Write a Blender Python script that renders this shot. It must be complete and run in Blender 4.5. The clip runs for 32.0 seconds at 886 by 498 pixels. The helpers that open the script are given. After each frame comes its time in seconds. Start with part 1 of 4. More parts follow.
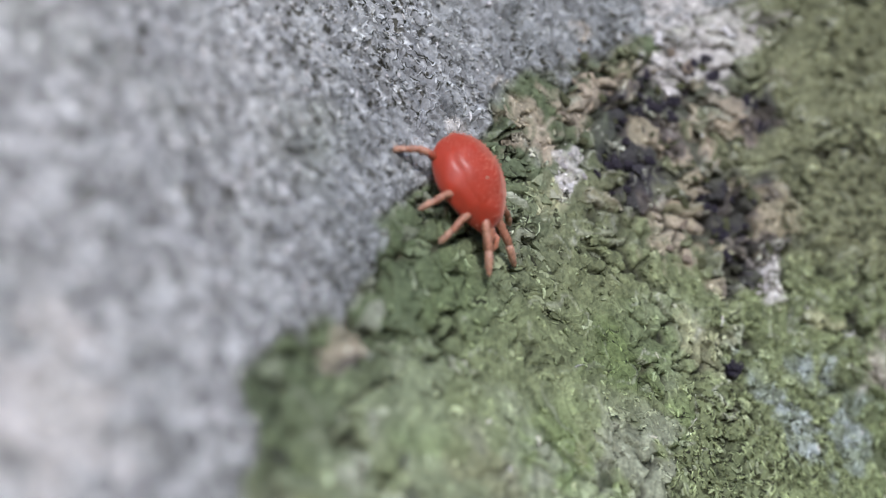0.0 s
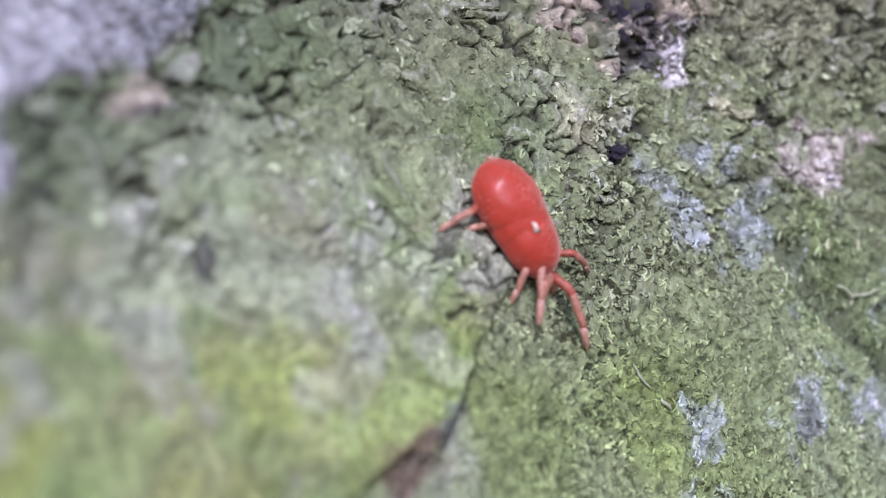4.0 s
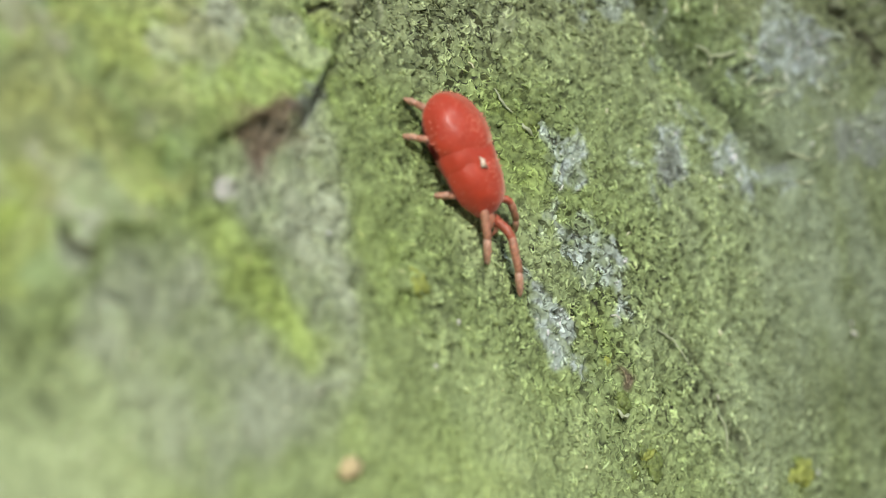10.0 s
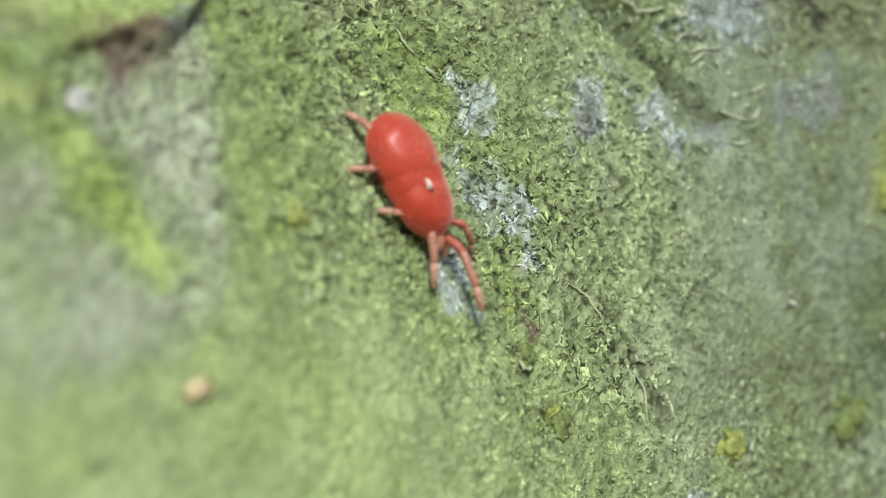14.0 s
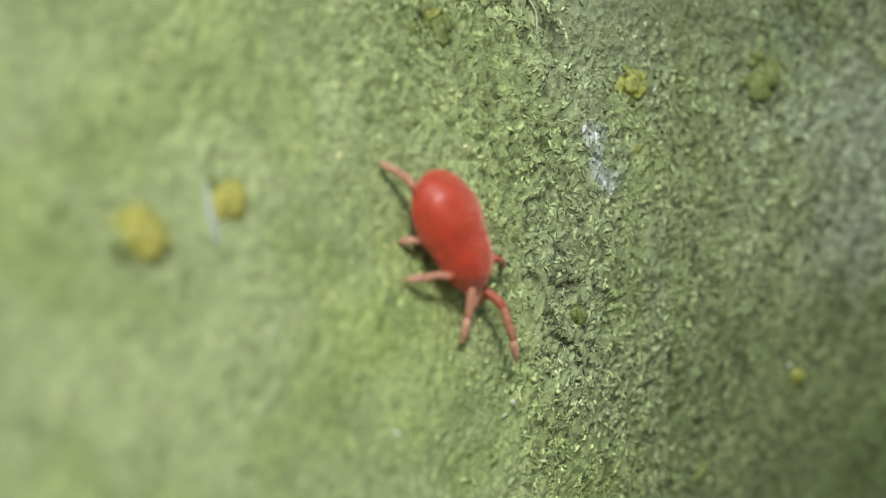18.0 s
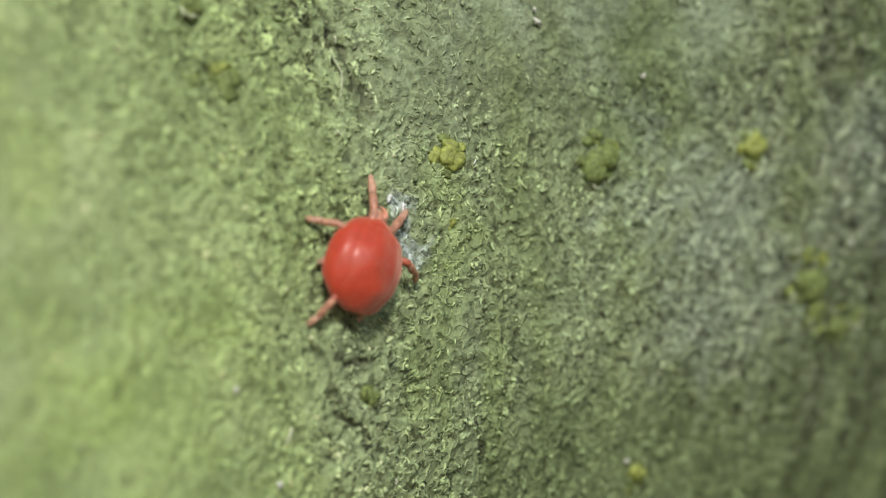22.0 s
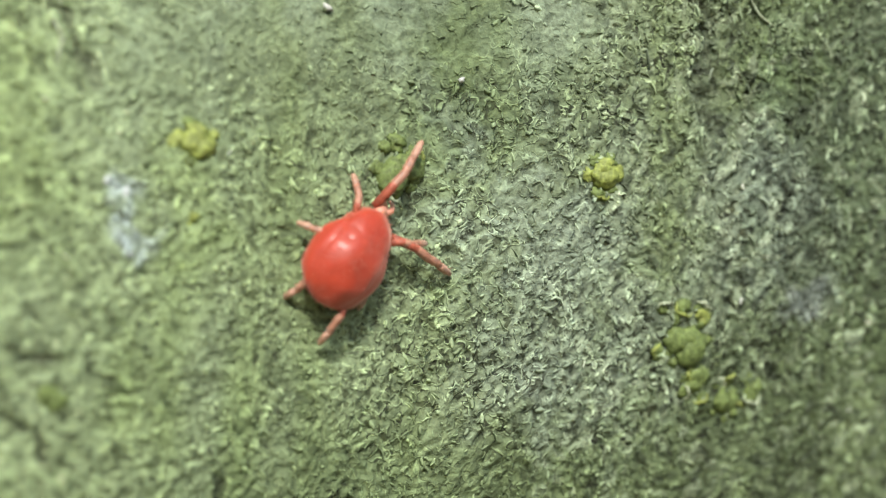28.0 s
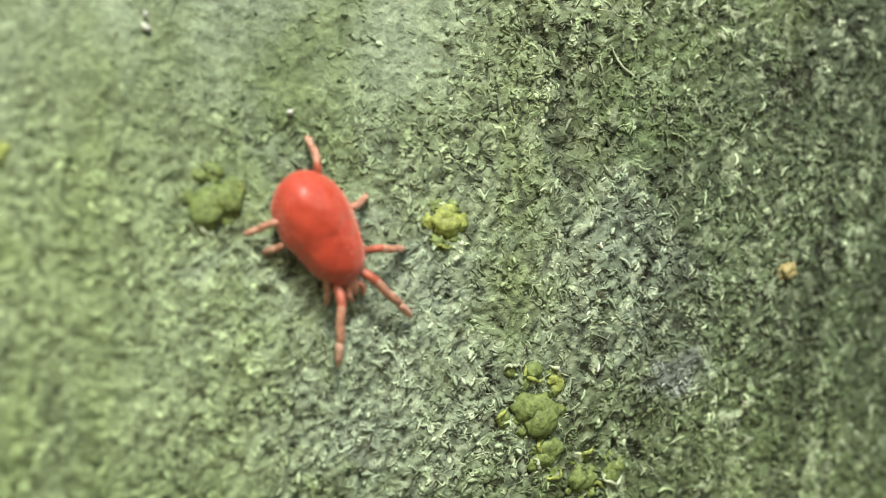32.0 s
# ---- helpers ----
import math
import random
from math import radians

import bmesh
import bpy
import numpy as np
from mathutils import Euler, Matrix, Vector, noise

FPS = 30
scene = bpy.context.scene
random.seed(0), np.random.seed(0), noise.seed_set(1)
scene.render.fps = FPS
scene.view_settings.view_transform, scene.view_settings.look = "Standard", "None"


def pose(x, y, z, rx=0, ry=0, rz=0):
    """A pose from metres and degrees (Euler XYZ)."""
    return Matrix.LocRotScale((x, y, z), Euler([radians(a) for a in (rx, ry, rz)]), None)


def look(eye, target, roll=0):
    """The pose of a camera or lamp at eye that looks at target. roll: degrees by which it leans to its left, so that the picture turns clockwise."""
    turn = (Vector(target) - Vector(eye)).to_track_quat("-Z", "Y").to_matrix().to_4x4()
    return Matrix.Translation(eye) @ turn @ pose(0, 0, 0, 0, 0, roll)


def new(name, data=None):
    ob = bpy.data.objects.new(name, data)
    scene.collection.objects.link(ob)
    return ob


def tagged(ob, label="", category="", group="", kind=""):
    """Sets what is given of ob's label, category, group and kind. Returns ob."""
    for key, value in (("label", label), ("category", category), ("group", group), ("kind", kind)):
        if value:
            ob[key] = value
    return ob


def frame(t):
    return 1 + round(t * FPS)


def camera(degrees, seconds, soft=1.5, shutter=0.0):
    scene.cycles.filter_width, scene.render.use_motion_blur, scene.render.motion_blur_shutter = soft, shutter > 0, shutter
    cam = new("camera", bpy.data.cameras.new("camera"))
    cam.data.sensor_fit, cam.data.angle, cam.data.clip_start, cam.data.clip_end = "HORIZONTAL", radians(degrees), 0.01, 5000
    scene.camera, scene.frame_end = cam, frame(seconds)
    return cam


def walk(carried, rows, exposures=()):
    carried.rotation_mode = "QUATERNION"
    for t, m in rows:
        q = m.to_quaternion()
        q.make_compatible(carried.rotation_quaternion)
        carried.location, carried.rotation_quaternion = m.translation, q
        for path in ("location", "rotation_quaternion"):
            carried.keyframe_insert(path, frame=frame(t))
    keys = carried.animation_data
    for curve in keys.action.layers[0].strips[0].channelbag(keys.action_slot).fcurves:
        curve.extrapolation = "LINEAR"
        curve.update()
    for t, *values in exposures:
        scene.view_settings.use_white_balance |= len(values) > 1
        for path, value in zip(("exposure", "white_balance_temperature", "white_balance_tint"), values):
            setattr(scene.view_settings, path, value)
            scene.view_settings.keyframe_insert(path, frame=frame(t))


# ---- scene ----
MM = 0.001

# camera: a phone held close to the bark; rows of seconds, millimetres and degrees
PATH = [
    (0, -18.646, -11.853, 5.396, 99.32, 6.64, -36.27),
    (0.5, -18.062, -12.175, 5.626, 98.32, 5.23, -33.67),
    (1, -17.701, -12.396, 5.399, 97.16, 4.96, -32.36),
    (1.5, -17.144, -12.676, 5.559, 97.42, 4.52, -32.82),
    (2, -16.619, -12.885, 5.555, 97.16, 4.31, -31.88),
    (2.5, -16.342, -12.934, 5.371, 96.82, 4.12, -31.09),
    (3, -16.101, -12.946, 5.019, 96.22, 4.37, -30.79),
    (3.5, -15.646, -13.152, 4.418, 94.06, 4.4, -31.27),
    (4, -15.473, -13.303, 3.896, 93.06, 4.86, -31.24),
    (4.5, -15.191, -13.914, 3.258, 91.95, 5.21, -31.14),
    (6.5, -15.771, -12.853, 1.882, 90.9, 5.13, -35.05),
    (7, -15.813, -13.21, 1.139, 91.73, 5.61, -34.13),
    (7.5, -15.495, -13.595, 0.332, 93.42, 5.77, -34.35),
    (8, -15.272, -13.809, -0.083, 94.58, 5.66, -34.08),
    (8.5, -15.268, -13.727, -0.345, 94.64, 5.61, -33.85),
    (9, -15.134, -13.695, -0.451, 95.75, 5.39, -34.02),
    (9.5, -15.111, -13.7, -0.666, 95.04, 5.6, -34.14),
    (10, -15.103, -13.689, -0.762, 94.72, 5.78, -34.45),
    (10.5, -15.029, -13.736, -0.797, 94.55, 5.88, -34.92),
    (11, -15.006, -13.671, -0.88, 94.19, 5.96, -34.71),
    (11.5, -15.056, -13.634, -0.908, 93.97, 6.03, -34.71),
    (12, -14.974, -13.578, -0.818, 94.21, 5.82, -35.02),
    (12.5, -14.534, -13.779, -0.878, 96.13, 5.65, -34.2),
    (13, -13.616, -14.163, -1.413, 96.46, 5.69, -34.86),
    (13.5, -13.147, -14.201, -2.022, 97.98, 5.34, -33.37),
    (14, -12.983, -14.098, -2.53, 97.77, 4.97, -32.21),
    (14.5, -12.269, -14.065, -3.376, 98.71, 4.55, -31.35),
    (16.5, -12.059, -13.359, -5.211, 98.1, 5.17, -29.73),
    (17, -11.946, -13.442, -5.571, 96.64, 5.48, -30.37),
    (17.5, -11.668, -13.52, -5.895, 95.55, 5.47, -31.29),
    (18, -11.175, -14.039, -6.939, 94.04, 5.27, -31.48),
    (18.5, -11.096, -14.166, -7.199, 93.67, 5.46, -32.22),
    (19, -10.991, -14.269, -7.155, 93.83, 5.39, -32.87),
    (19.5, -10.82, -14.3, -7.198, 93.66, 5.31, -32.92),
    (20, -10.372, -14.342, -7.371, 93.19, 5.15, -32.51),
    (20.5, -9.824, -14.524, -7.762, 93.06, 4.49, -31.24),
    (21, -9.417, -14.492, -7.64, 94.74, 3.85, -31.04),
    (21.5, -8.851, -14.467, -7.644, 95.45, 3.23, -31.62),
    (22, -8.356, -14.605, -7.081, 97.56, 2.18, -32.49),
    (22.5, -8.052, -14.665, -6.994, 96.53, 1.5, -32.23),
    (23, -7.758, -14.563, -7.129, 96.79, 1.57, -31.57),
    (23.5, -7.366, -14.456, -7.331, 98.16, 1.15, -28.29),
    (24, -6.742, -14.521, -7.993, 98.66, 1.8, -27.58),
    (24.5, -6.024, -14.897, -8.034, 98.75, 1.31, -26.08),
    (25, -5.411, -14.94, -8.239, 99.17, 1.11, -25.11),
    (25.5, -4.63, -14.928, -8.542, 98.43, 0.71, -25.18),
    (27.5, -2.283, -15.149, -9.2, 102.13, -1.62, -25.34),
    (28, -2.244, -14.98, -8.357, 103.86, -2.75, -25.92),
    (28.5, -1.51, -15.336, -8.276, 104.55, -3.31, -26.86),
    (29, -1.138, -15.315, -8.222, 106.73, -3.89, -26.98),
    (29.5, -0.954, -15.288, -8.196, 107.21, -4.2, -26.74),
    (30, -0.882, -14.965, -8.223, 109.32, -4.57, -26.61),
    (30.5, -0.762, -14.69, -8.039, 110.99, -5.64, -26.22),
    (31, -0.148, -14.765, -8.051, 112.19, -5.56, -26.57),
    (31.5, 0.459, -14.842, -8.434, 111.11, -5.35, -26.45),
    (32, 0.86, -14.766, -9.11, 110.46, -5.14, -25.86),
]

cam = camera(40, 32.0, soft=1.2)
cam.data.dof.use_dof = True
cam.data.dof.focus_distance = 0.0177
cam.data.dof.aperture_fstop = 78
walk(cam, [(t, pose(x * MM, y * MM, z * MM, rx, ry, rz)) for t, x, y, z, rx, ry, rz in PATH],
     exposures=[(0, -0.05, 6000, 18), (2, 0.07, 5950, 20), (3.1, 0.2, 5920, 24), (4.2, 0.27, 5550, 40), (6.5, 0.3, 6950, 4), (9, 0.2, 6750, 6), (11.5, 0.22, 6450, 10), (14, 0.33, 6300, 10), (17, 0.22, 6500, 10), (19, 0.11, 6620, 9), (22, 0.21, 6620, 9), (25, 0.44, 6620, 9), (28, 0.72, 6400, 7), (30, 0.82, 6550, 6), (32, 0.92, 6680, 5)])

# ---- light: daylight from above, in front of the trunk ----
SUN_FROM = Vector((-0.34, -0.78, 0.53)).normalized()
world = bpy.data.worlds.new("daylight")
world.use_nodes = True
scene.world = world
wn, wl = world.node_tree.nodes, world.node_tree.links
sky = wn.new("ShaderNodeTexSky")
sky.sky_type = "NISHITA"
sky.sun_disc = False
sky.sun_elevation = math.asin(SUN_FROM.z)
sky.sun_rotation = math.atan2(SUN_FROM.x, SUN_FROM.y)
wn["Background"].inputs["Strength"].default_value = 0.12
wl.new(sky.outputs[0], wn["Background"].inputs["Color"])
sun = new("sun", bpy.data.lights.new("sun", "SUN"))
sun.data.energy = 3.0
sun.data.angle = radians(11)
sun.data.color = (1.0, 0.96, 0.9)
sun.matrix_world = look(SUN_FROM * 3, (0, 0, 0))


# ---- materials ----
def material(name, rough=0.6, spec=0.4):
    m = bpy.data.materials.new(name)
    m.use_nodes = True
    b = m.node_tree.nodes["Principled BSDF"]
    b.inputs["Roughness"].default_value = rough
    b.inputs["Specular IOR Level"].default_value = spec
    return m, m.node_tree.nodes, m.node_tree.links, b


def noise_node(n, l, size, detail=4, rough=0.6):
    """A noise whose features are about that many millimetres across."""
    co = n.new("ShaderNodeTexCoord")
    t = n.new("ShaderNodeTexNoise")
    t.inputs["Scale"].default_value = 1000.0 / size
    t.inputs["Detail"].default_value = detail
    t.inputs["Roughness"].default_value = rough
    l.new(co.outputs["Object"], t.inputs["Vector"])
    return t


def ramp(n, l, source, stops):
    r = n.new("ShaderNodeValToRGB")
    els = r.color_ramp.elements
    els[1].position, els[0].position = stops[-1][0], stops[0][0]
    for p, _ in stops[1:-1]:
        els.new(p)
    for e, (_, c) in zip(els, stops):
        e.color = (*c, 1)
    l.new(source, r.inputs[0])
    return r


def times(n, l, a, b, fac=1.0):
    m = n.new("ShaderNodeMix")
    m.data_type, m.blend_type = "RGBA", "MULTIPLY"
    m.inputs[0].default_value = fac
    l.new(a, m.inputs[6])
    l.new(b, m.inputs[7])
    return m.outputs[2]


def scaled(n, l, source, k):
    m = n.new("ShaderNodeMath")
    m.operation = "MULTIPLY"
    m.inputs[1].default_value = k
    l.new(source, m.inputs[0])
    return m.outputs[0]


def bump(n, l, b, source, depth_mm, strength=1.0):
    k = n.new("ShaderNodeBump")
    k.inputs["Strength"].default_value = strength
    k.inputs["Distance"].default_value = depth_mm * MM
    l.new(source, k.inputs["Height"])
    l.new(k.outputs[0], b.inputs["Normal"])


def bark_material(name, fine=0.07, depth=0.04, rough=0.8, grainy=1.0):
    """Tint from the mesh's own colour layer, with pits and scale edges at a tenth of a millimetre, their light and
    shade put into the colour.
    """
    m, n, l, b = material(name, rough, 0.22)
    a = n.new("ShaderNodeAttribute")
    a.attribute_name = "tint"
    g1 = noise_node(n, l, fine, 3)
    g2 = noise_node(n, l, 0.7)
    r1 = ramp(n, l, g1.outputs[0], [(0.3, (0.72, 0.72, 0.72)), (0.7, (1.28, 1.28, 1.28))])
    r2 = ramp(n, l, g2.outputs[0], [(0.3, (0.9, 0.91, 0.9)), (0.7, (1.08, 1.07, 1.08))])
    c = times(n, l, times(n, l, a.outputs["Color"], r1.outputs[0]), r2.outputs[0])
    # lifted edges of tiny scales, in short curls: lit lip, shaded gap painted as colour
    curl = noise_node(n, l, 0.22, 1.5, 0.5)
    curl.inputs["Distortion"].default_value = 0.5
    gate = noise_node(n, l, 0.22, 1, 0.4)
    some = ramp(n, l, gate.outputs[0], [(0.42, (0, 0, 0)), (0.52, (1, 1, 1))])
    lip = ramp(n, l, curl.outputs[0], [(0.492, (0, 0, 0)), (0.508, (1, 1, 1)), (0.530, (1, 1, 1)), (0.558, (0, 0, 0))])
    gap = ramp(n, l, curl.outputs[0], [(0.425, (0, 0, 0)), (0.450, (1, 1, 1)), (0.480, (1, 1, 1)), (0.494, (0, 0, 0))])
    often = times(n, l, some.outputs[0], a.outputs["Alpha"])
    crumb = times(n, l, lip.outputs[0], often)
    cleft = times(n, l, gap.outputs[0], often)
    # pits: lowered in the bump, and their shade multiplied into the colour
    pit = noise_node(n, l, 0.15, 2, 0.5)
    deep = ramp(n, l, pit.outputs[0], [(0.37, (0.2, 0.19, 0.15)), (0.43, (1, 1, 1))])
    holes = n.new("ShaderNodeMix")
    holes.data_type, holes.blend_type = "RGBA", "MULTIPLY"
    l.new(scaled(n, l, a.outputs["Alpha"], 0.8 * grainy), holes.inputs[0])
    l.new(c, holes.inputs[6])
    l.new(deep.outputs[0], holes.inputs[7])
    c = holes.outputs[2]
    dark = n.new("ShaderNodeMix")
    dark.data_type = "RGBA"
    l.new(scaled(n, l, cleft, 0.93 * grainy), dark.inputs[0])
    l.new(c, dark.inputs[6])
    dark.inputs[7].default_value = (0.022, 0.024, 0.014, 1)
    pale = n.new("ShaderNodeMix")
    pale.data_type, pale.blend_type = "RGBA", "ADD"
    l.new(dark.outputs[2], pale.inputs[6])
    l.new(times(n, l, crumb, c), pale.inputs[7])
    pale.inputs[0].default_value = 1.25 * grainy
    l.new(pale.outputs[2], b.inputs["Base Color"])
    up = n.new("ShaderNodeMix")
    up.data_type, up.blend_type = "RGBA", "ADD"
    up.inputs[0].default_value = 0.8 * grainy
    l.new(times(n, l, g1.outputs[0], deep.outputs[0], grainy), up.inputs[6])
    l.new(crumb, up.inputs[7])
    bump(n, l, b, up.outputs[2], depth, 0.8)
    return m


def plain(name, colour, rough=0.5, spec=0.4, size=0.2, spread=0.25, depth=0.01, sss=0.0):
    m, n, l, b = material(name, rough, spec)
    t = noise_node(n, l, size)
    lo, hi = 1 - spread, 1 + spread
    r = ramp(n, l, t.outputs[0], [(0.3, [c * lo for c in colour]), (0.7, [min(1, c * hi) for c in colour])])
    l.new(r.outputs[0], b.inputs["Base Color"])
    bump(n, l, b, t.outputs[0], depth)
    if sss:
        b.inputs["Subsurface Weight"].default_value = sss
        b.inputs["Subsurface Radius"].default_value = (1.0, 0.35, 0.2)
        b.inputs["Subsurface Scale"].default_value = 0.12 * MM
    return m


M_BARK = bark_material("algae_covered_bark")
M_FLAKE = bark_material("pale_bark_flake", 0.05, 0.01, 0.6, 0.0)
M_BODY = plain("red_velvety_cuticle", (0.385, 0.040, 0.016), 0.50, 0.30, 0.16, 0.10, 0.004, 0.2)
bn = M_BODY.node_tree.nodes["Principled BSDF"]
bn.inputs["Sheen Weight"].default_value = 0.6
bn.inputs["Sheen Roughness"].default_value = 0.45
bn.inputs["Sheen Tint"].default_value = (1.0, 0.66, 0.54, 1)
bn.inputs["Coat Weight"].default_value = 0.12
bn.inputs["Coat Roughness"].default_value = 0.22
M_LEG = plain("red_leg_base", (0.33, 0.085, 0.048), 0.42, 0.4, 0.06, 0.4, 0.012, 0.15)
M_SHIN = plain("pink_leg", (0.385, 0.185, 0.120), 0.4, 0.45, 0.06, 0.4, 0.012, 0.15)
M_FOOT = plain("pale_pink_foot", (0.43, 0.245, 0.170), 0.4, 0.45, 0.06, 0.35, 0.010, 0.15)
M_BRISTLE = plain("pale_bristle", (0.50, 0.30, 0.22), 0.5, 0.3, 0.05, 0.2, 0.0)
M_PILE = plain("pale_red_velvet_pile", (0.56, 0.20, 0.14), 0.6, 0.2, 0.05, 0.2, 0.0)
M_MOUTH = plain("pale_mouthparts", (0.52, 0.24, 0.16), 0.4, 0.4, 0.06, 0.2, 0.004, 0.3)
M_SPECK = plain("white_wax", (0.72, 0.60, 0.46), 0.7, 0.1, 0.03, 0.1, 0.003)
M_CLUMP = plain("yellow_green_algae", (0.225, 0.262, 0.060), 0.6, 0.4, 0.09, 0.5, 0.03)
M_CLUMP_YELLOW = plain("yellow_algae", (0.34, 0.345, 0.075), 0.6, 0.4, 0.09, 0.4, 0.03)
M_CLUMP_DULL = plain("olive_green_algae", (0.135, 0.178, 0.052), 0.65, 0.35, 0.08, 0.5, 0.03)
M_GRAIN = plain("white_mineral_grain", (0.5, 0.5, 0.44), 0.5, 0.4, 0.06, 0.15, 0.01)
M_TAN = plain("tan_bark_chip", (0.36, 0.30, 0.235), 0.7, 0.3, 0.08, 0.4, 0.02)
M_DARK = plain("dark_glossy_chip", (0.035, 0.03, 0.045), 0.28, 0.6, 0.06, 0.5, 0.02)
M_PALE = plain("pale_bark_chip", (0.58, 0.56, 0.55), 0.6, 0.35, 0.08, 0.3, 0.02)
M_OLIVE = plain("olive_bark_chip", (0.11, 0.12, 0.06), 0.7, 0.3, 0.08, 0.4, 0.02)
M_CRUMB = plain("tan_crumb", (0.52, 0.43, 0.24), 0.7, 0.3, 0.06, 0.3, 0.02)
M_HUSK = plain("olive_tan_crumb", (0.31, 0.26, 0.11), 0.7, 0.3, 0.05, 0.5, 0.03)
M_FIBRE = plain("pale_plant_fibre", (0.36, 0.40, 0.26), 0.55, 0.35, 0.06, 0.3, 0.005)
M_STRAND = plain("blue_white_fibre", (0.36, 0.42, 0.37), 0.5, 0.4, 0.06, 0.2, 0.005)
M_GROUND = plain("leaf_litter", (0.12, 0.09, 0.05), 0.9, 0.2, 60, 0.5, 5)


# ---- the trunk's surface: u across, v up, h out of the bark, in millimetres ----
SWELL = [0.1066, -0.1183, -0.623, 0.4988, 0.1774, 0.3415, 3.5413, -0.087, 0.6486, 1.4527, 0.6053, 0.3665, -0.2817, -0.8105, -0.3281]

# BROWN at u -8.44 and SLATE at u -7.61 also paint the plate edge's shadow
BROWN = [(-8.44, 2.01, 0.35, 1.6, 13), (-2.9, -1.45, 0.1, 1.5, -49)]
CRUST = [(-3.84, 10.3, 1.34, 1.5, 19), (-3.05, 8.62, 0.98, 1.3, -42)]
SLATE = [(3.3, 2.35, 0.5, 1.5, -20), (-7.61, 2.57, 0.18, 2, 40), (11.55, -4.12, 0.24, 1.3, 10), (-1.04, 1.64, 0.22, 1.8, 66)]
SLAB = [(-0.03, 5.8, 0.42, 2.2, 8)]
CREAM = [(-6.5, 8.98, 0.33, 1, 2), (-4.18, 6.58, 0.41, 1.2, -2), (-3.23, 7.98, 0.18, 1.3, -1), (-1.58, 6.62, 0.16, 1.5, -2)]
HAZE = [(7.3, -5.51, 0.94, 1.3, -26), (7.07, -3.87, 0.67, 1.6, -43), (6.95, -4.37, 1.24, 1.6, -42), (10.09, -2.74, 0.78, 1.5, -41), (9.75, -3.8, 0.4, 2.0, 80), (11.8, -3.95, 0.3, 1.4, 20), (3.1, 2.34, 0.59, 1.5, 0), (2.13, 3.49, 0.59, 1.5, -38), (7.04, -4.39, 0.73, 1.5, 9), (4.07, -0.34, 0.55, 1.5, 14)]
FIBRES = [(0.33, 3.9, 1.04, 1.5, -18), (2.45, 2.93, 1.06, 1.3, 0), (10.18, -0.56, 1.96, 1, 10), (10.6, -0.02, 1.93, 1, 12), (-0.27, 4.52, 0.81, 1.5, -31), (9.55, -5.27, 0.54, 1, 6)]
GREEN_ON_GREY = [(-13.06, 9.54, 0.37, 2, -16), (-14.43, 9.94, 0.31, 2, -11), (-14.24, 6.11, 0.29, 2, -62), (-13.98, 5.52, 0.26, 2, -63), (-15.15, 6.94, 0.25, 1, 2), (-11.11, 9.41, 0.42, 1.5, 9), (-13.47, 5.24, 0.32, 2, -63)]
PALE = [(-15.14, 6.14, 0.72, 1, -2), (-2.82, 11.78, 0.81, 1.4, 9), (-5.85, 9.4, 0.2, 2.2, 63), (-2.56, 7.42, 0.21, 2, 58), (-7.9, 9.8, 0.18, 2, 51), (-9.19, 1.44, 0.26, 1, -5)]
TAN = [(-5.04, 11.01, 0.48, 1.3, 29), (-5.78, 10.46, 0.39, 1.3, 28), (-6.55, 10.09, 0.38, 1, 4), (-2.63, 10.3, 0.55, 1.3, 19), (-3.98, 8.26, 0.39, 1.3, 0), (-3.42, 11.15, 0.32, 1, 1), (-11.04, 6.77, 0.31, 1.2, 9), (-3.05, 9.74, 0.27, 1, 0), (-3.84, 9.73, 0.2, 1, 1)]
DARK = [(-4.79, 9.44, 0.45, 1.3, -48), (-2.94, 8.67, 0.46, 1.2, -31), (-2.82, 7.97, 0.4, 1.2, -1), (-1.96, 10.39, 0.35, 1.6, 74), (-3.78, 10.67, 0.4, 1, 1), (-4.5, 10.47, 0.31, 1, 2), (-3.14, 11.16, 0.36, 1.5, 0), (-10.85, 6.5, 0.2, 1.4, 15), (-12.49, 5.44, 0.12, 1.2, -4), (-10.48, 5.33, 0.12, 1, -4), (-3.68, 6.05, 0.12, 1.8, -47), (-10.49, 4.85, 0.19, 1, 6)]
BLUE = [(-2.87, 5.27, 0.34, 2.4, -59), (-1.49, 5.12, 0.4, 2.4, -59), (-3.06, 0.38, 0.35, 1.8, -50), (-4.19, -0.37, 0.24, 1.6, -51), (-3.82, -1.14, 0.21, 1.6, -62), (-0.98, 1.91, 0.33, 1.6, 66), (0.45, 1.78, 0.42, 2, -32), (2.13, 3.49, 0.59, 1.5, -38), (2.07, 3.61, 0.53, 1.3, -28), (-2.95, 1.95, 0.26, 1.5, -18), (0.5, -4.58, 0.24, 1.8, -63), (-4.18, -0.94, 0.19, 2, -63)]
YELLOW = [(-3.22, -0.66, 0.23, 1.8, -50), (-4.04, 2.66, 0.27, 2, -66), (-4.14, 1.66, 0.25, 2, -65), (-3.17, -0.71, 0.21, 2, -76), (-7.42, 3.21, 0.44, 1.4, 64), (-11.83, 1.28, 0.28, 1.5, 59), (-11.81, 1.27, 0.29, 1.4, 73), (-8.88, 2.66, 0.48, 1.8, 3), (-8.04, 2.59, 0.62, 2, 21), (-3.45, -6.78, 0.86, 1.5, 55), (1.32, -4.61, 0.31, 2.6, 98), (-3.4, -6.71, 0.77, 1.4, 33), (1.3, -4.4, 0.25, 3, 101), (1.32, -4.3, 0.34, 2.6, 104), (-6.65, 0.15, 0.35, 2, -64)]
